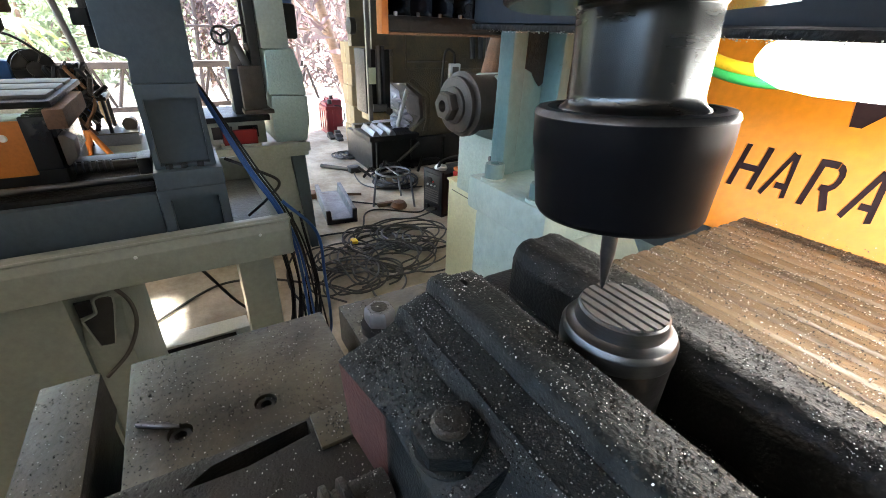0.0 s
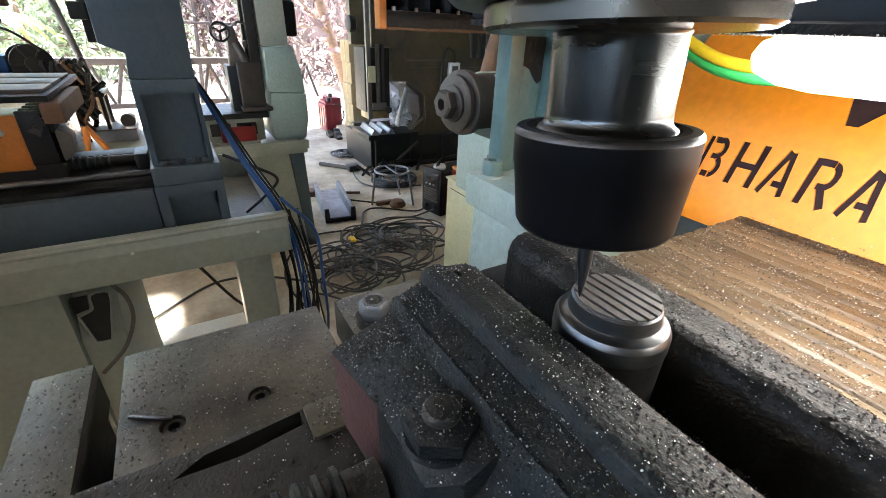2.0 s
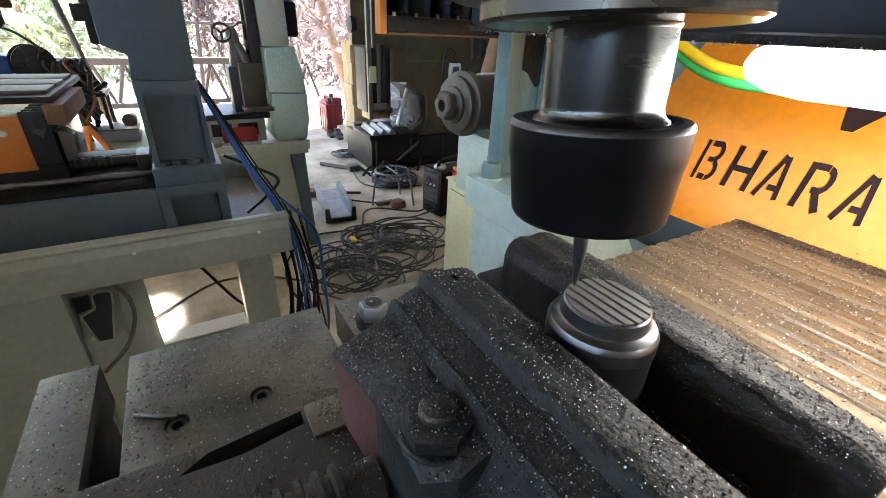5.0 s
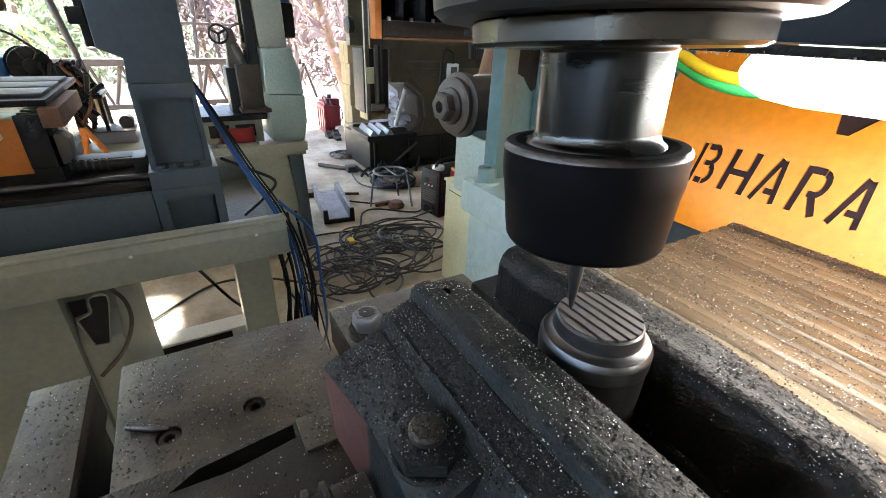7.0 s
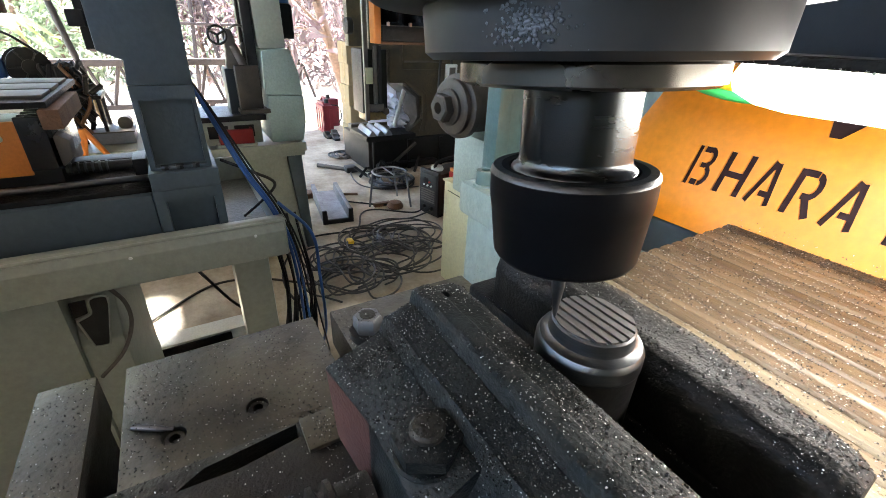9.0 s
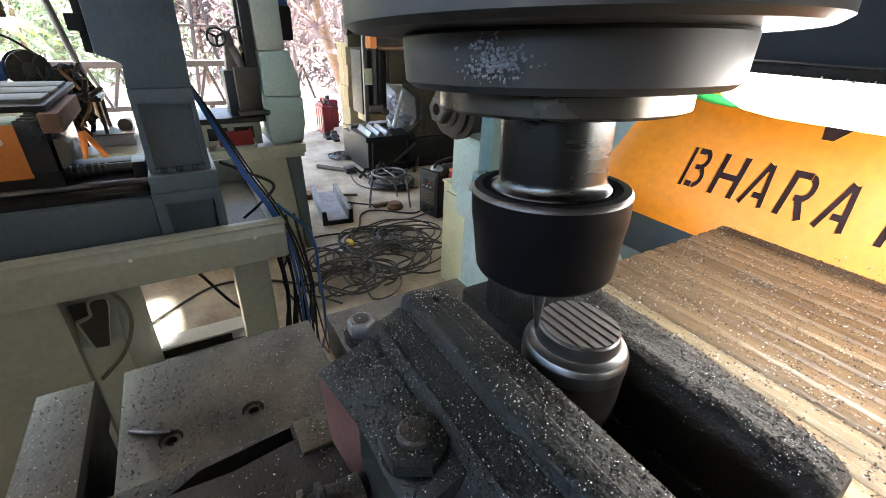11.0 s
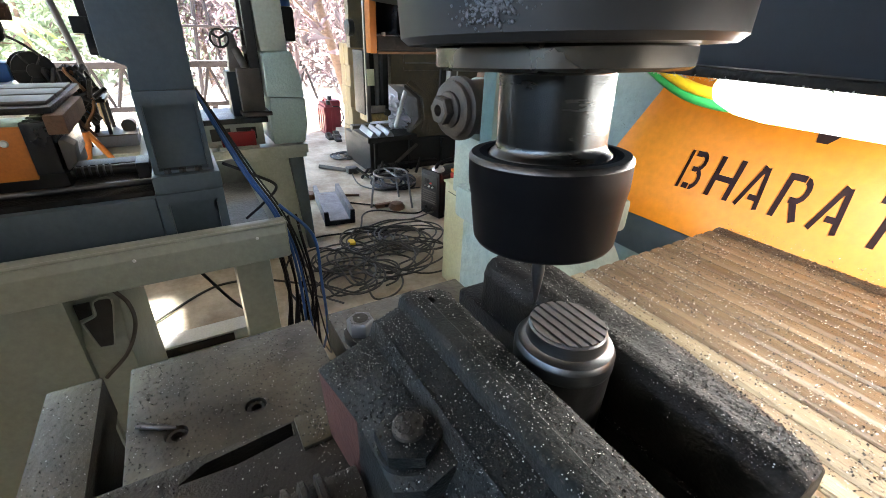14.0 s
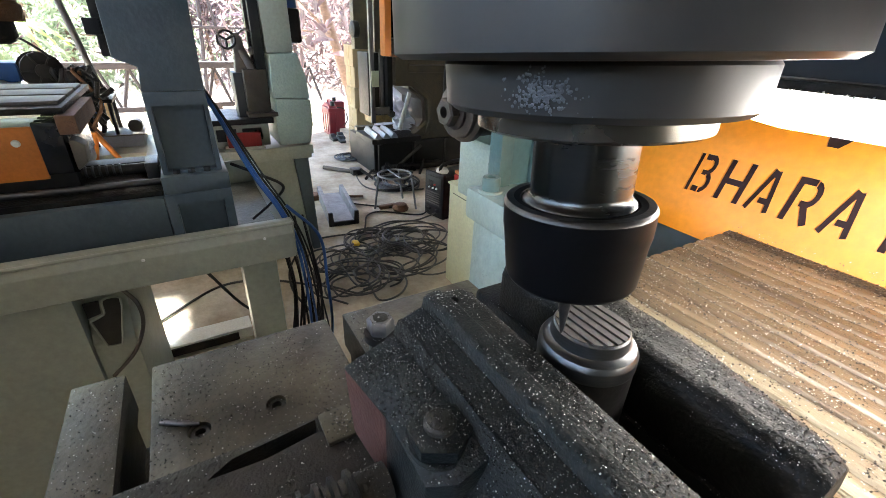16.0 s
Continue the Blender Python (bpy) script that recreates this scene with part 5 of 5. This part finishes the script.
def machine_c():
    t = thing("second_machine", (-2.7, 0.4, 0), "pale grey-green machine with a tall column on a tray stand", "milling machine")
    part("tray", box(-3.15, -2.48, -0.2, 0.625, 0.625, 0.66, 0.008), GREYGREEN, t)
    part("tray_rim", box(-2.495, -2.475, -0.2, 0.635, 0.65, 0.70, 0.004), GREYGREEN, t)
    part("tray_rim", box(-3.15, -2.48, 0.618, 0.636, 0.65, 0.70, 0.004), GREYGREEN, t)
    part("cabinet", prism([(-0.1, 0.0), (0.585, 0.0), (0.53, 0.625), (-0.1, 0.625)], 0.5, at_x(-3.05), 0.008), GREYGREEN, t)
    part("corner_leg", prism([(0.588, 0.0), (0.635, 0.0), (0.615, 0.625), (0.533, 0.625)], 0.06, at_x(-2.60), 0.004), SLATE, t)
    part("column_foot", prism([(0.46, 0.70), (0.635, 0.70), (0.66, 0.80), (0.66, 0.945), (0.47, 0.955), (0.455, 0.85)], 0.34, at_x(-2.86), 0.012), MINT_PALE, t)
    part("column_collar", prism([(0.455, 0.957), (0.655, 0.947), (0.645, 1.065), (0.61, 1.185), (0.465, 1.175)], 0.34, at_x(-2.86), 0.012), MINT_PALE, t)
    part("column", prism([(0.46, 1.18), (0.60, 1.18), (0.585, 2.1), (0.43, 2.1)], 0.26, at_x(-2.82), 0.01), GREYGREEN, t)
    part("slide", box(-2.70, -2.56, 0.40, 0.45, 0.95, 2.0, 0.006), GUNMETAL, t)
    part("slide", box(-2.66, -2.60, 0.385, 0.40, 1.05, 2.0, 0.003), STEEL_DIM, t)
    part("fixture", box(-2.66, -2.54, 0.33, 0.445, 0.885, 1.10, 0.006), DUSKY, t, "dark brown fixture block")
    part("fixture_plate", box(-2.70, -2.50, 0.32, 0.47, 0.865, 0.886, 0.004), DUSKY, t)
    part("work_table", box(-2.9, -2.56, 0.0, 0.42, 0.70, 0.82, 0.006), GREYGREEN, t)
    part("work_table_top", box(-2.92, -2.55, -0.05, 0.45, 0.821, 0.85, 0.004), GUNMETAL, t)
    # flat dark plates put the pockets' inner shade into the colour
    for y in (0.02, 0.15, 0.28):
        part("table_pocket", box(-2.562, -2.557, y, y + 0.10, 0.735, 0.80, 0.003), GUNMETAL, t)
    part("motor", box(-2.9, -2.74, 0.605, 0.70, 1.22, 1.40, 0.02), BLACK, t)
    part("motor_cap", lathe([(0.05, 0), (0.05, 0.09)], 20, None, (-2.82, 0.65, 1.40)), BLUE, t)
    hw = part("hand_wheel", tube([(-2.5, 0.272 + 0.040 * math.cos(a), 1.240 + 0.040 * math.sin(a)) for a in [k * math.pi / 8 for k in range(17)]], 0.006, 8, steps=3), GUNMETAL, t)
    for k in range(3):
        a = k * 2.094 + 0.5
        part("spoke", rod((-2.5, 0.272, 1.240), (-2.5, 0.272 + 0.040 * math.cos(a), 1.240 + 0.040 * math.sin(a)), 0.006, 8), GUNMETAL, hw)
    part("tailstock", prism([(0.300, 1.08), (0.372, 1.08), (0.362, 1.20), (0.350, 1.262), (0.318, 1.272), (0.300, 1.25), (0.308, 1.18)], 0.07, at_x(-2.66), 0.010), DUSTY, t, "dusty beige tailstock arm")
    part("tailstock_base", box(-2.74, -2.60, 0.285, 0.385, 0.8505, 1.081, 0.008), BEAM, t, "dark blue-grey block under the tailstock")
    part("lock_lever", tube([(-2.60, 0.335, 1.26), (-2.58, 0.37, 1.285), (-2.58, 0.405, 1.275), (-2.58, 0.42, 1.25)], 0.006, 8), DUSTY, t)
    part("knob", lathe([(0.012, 0), (0.020, 0.006), (0.020, 0.02), (0.012, 0.026)], 16, None, (-2.60, 0.395, 1.185), (1, 0, 0)), DUSTY, t)
    part("quill", lathe([(0.020, 0), (0.020, 0.10), (0.014, 0.12)], 18, None, (-2.6, 0.345, 1.19), (0.2, 0.35, -0.9)), DUSTY, t)
    b = thing("red_tool_tray", (-2.57, 0.27, 0.70), "open red plastic parts tray on a steel ledge", "parts tray")
    part("ledge", box(-2.72, -2.50, 0.18, 0.38, 0.661, 0.7115, 0.003), GREYGREEN, b)
    own = box(-2.70, -2.50, 0.195, 0.365, 0.712, 0.79, 0.006)
    tray = part("tray_shell", own, RED_TRAY, b)
    own = box(-2.688, -2.512, 0.207, 0.353, 0.722, 0.83)
    bmesh.ops.translate(own, verts=own.verts, vec=-place_of(b))
    cut(tray, own)
    tagged(part("spanner", box(-2.56, -2.53, 0.40, 0.55, 0.662, 0.672, 0.003), STEEL), "steel spanner on the tray", "spanner")


def left_clutter():
    m = thing("wire_spool", (-3.0, -0.6, 0.8), "black wire spool on a blue wire feeder", "wire spool")
    c, ax = Vector((-2.98, -0.548, 1.06)), Vector((0.93, 0.37, 0)).normalized()
    part("flange", lathe([(0.022, 0), (0.088, 0), (0.088, 0.008), (0.022, 0.008)], 32, None, c, ax), BLACK, m)
    part("flange", lathe([(0.022, 0), (0.088, 0), (0.088, 0.008), (0.022, 0.008)], 32, None, c - ax * 0.075, ax), BLACK, m)
    part("hub", lathe([(0.030, 0), (0.034, 0.004), (0.034, 0.014), (0.014, 0.014)], 24, None, c + ax * 0.0078, ax), GUNMETAL, m)
    for k in range(6):
        a = k * math.pi / 3
        side = Vector((-ax.y, ax.x, 0)) * math.cos(a) + Vector((0, 0, 1)) * math.sin(a)
        part("flange_rib", rod(c + ax * 0.010 + side * 0.034, c + ax * 0.010 + side * 0.084, 0.004, 6), GUNMETAL, m)
    part("winding", lathe([(0.066, 0), (0.066, 0.068)], 32, None, c - ax * 0.069, ax), RUST, m)
    part("feeder", box(-3.15, -2.99, -0.95, -0.645, 1.0, 1.10, 0.02), BLUE, m)
    part("feeder_arm", rod((-3.0, -0.9, 1.0), (-2.95, -0.5, 0.96), 0.02, 10), GUNMETAL, m)
    part("wrapped_stand", box(-3.3, -2.9, -1.1, -0.50, 0.0, 0.95, 0.03), WHITE, m, "white plastic-wrapped stand")
    part("feed_tube", tube([(-2.98, -0.70, 1.24), (-2.98, -0.60, 1.21), (-2.98, -0.53, 1.155), (-2.98, -0.50, 1.12)], 0.006, 8), BLACK, m)
    own = bmesh.new()
    bmesh.ops.create_icosphere(own, subdivisions=4, radius=1)
    for w in own.verts:
        q = w.co.copy()
        w.co = Vector((-2.97 + 0.09 * q.x, -0.735 + 0.11 * q.y, max(0.958 + 0.055 * q.z, 0.951))) + 0.022 * noise.noise_vector(q * 2.2) + 0.008 * noise.noise_vector(q * 6)
        w.co.z = max(w.co.z, 0.951)
    tagged(part("white_bag", own, FILM), "crumpled white plastic bag on the wrapped stand", "plastic bag")
    box_top = thing("small_carton", (-2.94, -0.55, 0.95), "small pinkish white carton on the wrapped stand", "carton")
    part("carton_body", box(-2.985, -2.905, -0.598, -0.506, 0.951, 0.985, 0.003), WHITE, box_top)
    rng = random.Random(3)
    t = thing("cable_rack", (-3.0, -0.4, 0), "dark rack piled with welding cables and hand tools", "rack")
    part("shelf", box(-3.2, -2.95, -0.50, -0.30, 0.90, 0.92, 0.004), GREASE_AND_SHADE, t)
    for x in (-3.18, -2.97):
        for y in (-0.48, -0.32):
            part("post", rod((x, y, 0), (x, y, 0.93), 0.010, 10), GUNMETAL, t)
    for k in range(44):
        c = Vector((rng.uniform(-3.15, -2.92), rng.uniform(-0.50, -0.36), rng.uniform(0.93, 1.05)))
        drop = rng.uniform(0.1, 0.36)
        tagged(part("hung_cable", tube([c, c + Vector((0.03, rng.uniform(-0.05, 0.05), 0.03)), c + Vector((0.03, rng.uniform(-0.06, 0.06), -drop * 0.5)), c + Vector((0.05, rng.uniform(-0.05, 0.05), -drop))], rng.choice((0.006, 0.009, 0.013)), 7, steps=5), (BLACK, GREASE_AND_SHADE, CABLE, BLUE, RUST)[(k * 7) % 5 if k % 2 else 0]), "welding cable slung over the rack", "cable", "cables on the rack")
    for k in range(9):
        c = Vector((-3.05 + 0.02 * k, -0.48 + 0.018 * k, 0.935))
        tagged(part("hand_tool", rod(c, c + Vector((rng.uniform(-0.05, 0.05), rng.uniform(-0.08, 0.1), rng.uniform(0.03, 0.1))), 0.012, 8), GREASE_AND_SHADE), "greasy hand tool lying on the rack", "tool", "tools on the rack")
    b = thing("grey_crate", (-3.0, -0.2, 0), "grey plastic crate with parts", "crate")
    part("crate", box(-3.25, -2.95, -0.39, -0.20, 0.66, 0.722, 0.006), material("grey_plastic", (0.25, 0.28, 0.34), (0.2, 0.22, 0.27), 0.5, 0, 8, 0.05), b)
    part("roll", lathe([(0.016, 0), (0.036, 0.001), (0.036, 0.09), (0.016, 0.091)], 24, None, (-3.12, -0.235, 0.7585), (1, 0, 0)), DUSTY, b, "grey roll standing in the crate")
    part("crate_rim", box(-3.255, -2.945, -0.395, -0.195, 0.7225, 0.730, 0.003), DUSTY, b)
    part("bench", box(-3.3, -2.8, -0.6, 0.08, 0.0, 0.659, 0.01), GREYGREEN, b)
    part("white_carton", prism([(-0.13, 0.66), (-0.03, 0.66), (-0.05, 0.77), (-0.12, 0.755)], 0.18, at_x(-3.2), 0.004), WHITE, b)
    o = thing("orange_trestle", (-2.7, -0.35, 0), "orange painted steel trestle", "trestle")
    part("brace", rod((-2.80, -0.44, 0.60), (-2.80, -0.40, 0.78), 0.018, 10), ORANGE_B, o)
    part("brace", rod((-2.80, -0.31, 0.60), (-2.80, -0.40, 0.78), 0.014, 10), ORANGE_B, o)
    part("beam", box(-2.83, -2.77, -0.46, -0.30, 0.0, 0.62, 0.006), ORANGE_B, o)
    p = thing("timber_prop", (-2.6, -0.3, 0), "slanted timber prop with rusty foot", "prop")
    part("prop", rod((-3.4, -0.25, 0.0), (-3.4, -0.58, 2.2), 0.018, 10), DUSTY, p)
    part("sleeve", rod((-3.4, -0.34, 0.6), (-3.4, -0.40, 0.95), 0.028, 10), WOOD, p)
    # steel trestles outside the shed, one behind another
    for k, (x, y) in enumerate(((-7.9, -1.3), (-8.1, 0.55))):
        s = thing("steel_trestle", (x, y, 0), "steel truss trestle in the yard, darkened to look backlit", "trestle", "trestles in the yard")
        part("top_chord", box(x, x + 0.12, y - 0.25, y + 1.45, 0.66, 0.75, 0.006), BACKLIT, s)
        part("low_chord", box(x, x + 0.1, y - 0.2, y + 1.4, 0.08, 0.15, 0.006), BACKLIT, s)
        for j in range(5):
            part("strut", rod((x + 0.05, y - 0.15 + 0.37 * j, 0.12), (x + 0.05, y + 0.02 + 0.37 * j, 0.68), 0.025, 8), BACKLIT, s)
            part("strut", rod((x + 0.05, y + 0.2 + 0.37 * j, 0.12), (x + 0.05, y + 0.02 + 0.37 * j, 0.68), 0.02, 8), BACKLIT, s)
        for j in (0.0, 1.2):
            part("leg", box(x + 0.01, x + 0.09, y + j - 0.04, y + j + 0.04, -0.1, 0.1, 0.004), BACKLIT, s)
    g = thing("yard_hoist_frame", (-10, 1.0, 0), "thin hoist frame in the yard, in the trestles' darkened paint", "frame")
    part("upright", rod((-9.9, 0.50, 0), (-9.9, 0.70, 2.4), 0.035, 10), BACKLIT, g)
    part("upright", rod((-9.9, 1.0, 0), (-9.9, 0.72, 2.4), 0.03, 10), BACKLIT, g)
    part("tie", box(-9.9, -9.85, 0.3, 1.3, 1.18, 1.23, 0.01), BACKLIT, g)


def tree(x, y, height, leaf, seed, label, spread=1.0, trunk=0.09, count=900, long=0.22, low=0.2, lean=(0, 0)):
    rng = random.Random(seed)
    t = thing("tree", (x, y, -0.1), label, "tree", "trees beyond the yard")
    top = Vector((x + lean[0], y + lean[1], height * 0.8))
    own = bmesh.new()
    line = [Vector((x, y, -0.12)), Vector((x, y, -0.12)).lerp(top, 0.5) + Vector((rng.uniform(-0.1, 0.1), rng.uniform(-0.1, 0.1), 0)), top]
    path = spline(line, 8)
    for k, (a, b) in enumerate(zip(path, path[1:])):
        rod(a, b + (b - a) * 0.05, trunk * (1 - 0.04 * k), 10, own, trunk * (1 - 0.04 * (k + 1)))
    tips = []
    for k in range(12):
        a = path[rng.randrange(5, len(path))]
        b = a + Vector((rng.uniform(-1, 1) * spread, rng.uniform(-1, 1) * spread, rng.uniform(-0.1, 0.7) * spread))
        rod(a, b, trunk * 0.3, 6, own, trunk * 0.1)
        tips.append((a, b))
    part("trunk", own, BARK, t)
    verts, faces = [], []
    for k in range(count):
        a, b = tips[rng.randrange(len(tips))]
        c = a.lerp(b, rng.uniform(0.2, 1.15)) + Vector((rng.gauss(0, 0.28), rng.gauss(0, 0.28), rng.gauss(-0.1, 0.3))) * spread
        if rng.random() < 0.35:
            c.z = rng.uniform(low, height * 0.7)
            c.x, c.y = x + rng.gauss(0, 0.7) * spread, y + rng.gauss(0, 0.8) * spread
        q = Euler((rng.uniform(-1.2, 1.2), rng.uniform(-1.2, 1.2), rng.uniform(0, 6.3))).to_matrix()
        n = long * rng.uniform(0.6, 1.3)
        i = len(verts)
        for px, py, pz in ((0, 0, 0), (0.5, 0.13, 0.10), (1, 0, -0.12), (0.5, -0.13, 0.10)):
            verts.append(c + q @ Vector((px * n, py * n * 0.75, pz * n)) - place_of(t))
        faces += [(i, i + 1, i + 2), (i, i + 2, i + 3)]
    me = bpy.data.meshes.new("crown")
    me.from_pydata(verts, [], faces)
    me.materials.append(leaf)
    ob = new("crown", me)
    ob.parent = t


def outside():
    rng = random.Random(12)
    for k in range(16):
        y = -6.5 + 0.85 * k + rng.uniform(-0.3, 0.3)
        purple = k >= 8
        tree(-10.6 - rng.uniform(0, 2.2), y, rng.uniform(2.6, 3.8), LEAF_A if purple else LEAF_B, 40 + k, "sunlit shrub with purple leaves" if purple else "sunlit shrub with green leaves", 1.0, 0.05, 1100, 0.26, 0.0)
    for k in range(7):
        tree(-15.5 - rng.uniform(0, 2), -8 + 2.8 * k, 6.5, LEAF_B if k % 2 else LEAF_A, 90 + k, "tall tree beyond the shrubs", 2.2, 0.14, 1600, 0.5, 0.2)
    tree(-8.6, 3.05, 5.0, LEAF_A, 7, "leaning palm-like tree with a bare ringed trunk", 1.2, 0.11, 500, 0.4, 2.4, (0.0, -1.0))
    # broad banana leaves
    b = thing("banana_plant", (-9.4, -2.3, -0.1), "banana plant with broad green leaves", "banana plant", "trees beyond the yard")
    part("stem", rod((-9.4, -2.3, -0.12), (-9.35, -2.2, 1.2), 0.09, 12, None, 0.05), LEAF_B, b)
    for k in range(8):
        a = k * 0.8
        own = bmesh.new()
        rows = []
        for j in range(9):
            s = j / 8
            c = Vector((-9.35, -2.2, 1.1)) + Vector((math.cos(a) * 0.9 * s, math.sin(a) * 0.9 * s, 0.8 * s - 1.0 * s * s))
            side = Vector((-math.sin(a), math.cos(a), 0)) * 0.17 * math.sin(math.pi * min(s + 0.08, 1)) 
            rows.append([own.verts.new(c - side - Vector((0, 0, 0.05))), own.verts.new(c), own.verts.new(c + side - Vector((0, 0, 0.05)))])
        for r, q in zip(rows, rows[1:]):
            for i in range(2):
                own.faces.new((r[i], r[i + 1], q[i + 1], q[i]))
        part("leaf", own, LEAF_C, b)


setting()
slotted_table()
vise()
workpiece()
small_parts()
grooved_plate()
sign_sheet()
work_lamp()
bellows_unit()
mint_column()
SPINDLE, NUT = spindle()
SPINDLE.location = (-0.05, 0.122, 1.6)
swarf()
flange_shaft()
cream_panel()
welder()
stool()
channel(-3.45, 0.98)
cables()
floor_clutter()
press()
machine_b()
machine_c()
left_clutter()
outside()

# ---- what moves ----
def motions():
    feed = [
        (0, -0.0489, 0.1228, 1.2859),
        (0.5, -0.0488, 0.1220, 1.2828),
        (1, -0.0488, 0.1226, 1.2799),
        (1.5, -0.0489, 0.1220, 1.2766),
        (2, -0.0522, 0.1226, 1.2776),
        (2.5, -0.0527, 0.1217, 1.2864),
        (3, -0.0520, 0.1219, 1.2880),
        (3.5, -0.0532, 0.1236, 1.2842),
        (4, -0.0532, 0.1228, 1.2816),
        (6.5, -0.0493, 0.1226, 1.2861),
        (7, -0.0498, 0.1226, 1.2822),
        (7.5, -0.0494, 0.1230, 1.2794),
        (8, -0.0484, 0.1221, 1.2760),
        (8.5, -0.0498, 0.1212, 1.2745),
        (9, -0.0535, 0.1227, 1.2778),
        (11.5, -0.0542, 0.1224, 1.2743),
        (12, -0.0532, 0.1222, 1.2737),
        (12.5, -0.0507, 0.1211, 1.2737),
        (13, -0.0513, 0.1234, 1.2727),
        (13.5, -0.0497, 0.1219, 1.2769),
        (14, -0.0503, 0.1209, 1.2885),
        (14.5, -0.0519, 0.1229, 1.2846),
        (15, -0.0499, 0.1212, 1.2829),
        (15.5, -0.0528, 0.1260, 1.2756),
        (16, -0.0502, 0.1228, 1.2751),
    ]
    walk(SPINDLE, [(t, pose(px, py, pz, 0.52, -3.81, 0)) for t, px, py, pz in feed])
    walk(NUT, [(k / 10, pose(0, 0, 0, 0, 0, (83 * k) % 360)) for k in range(161)])


motions()
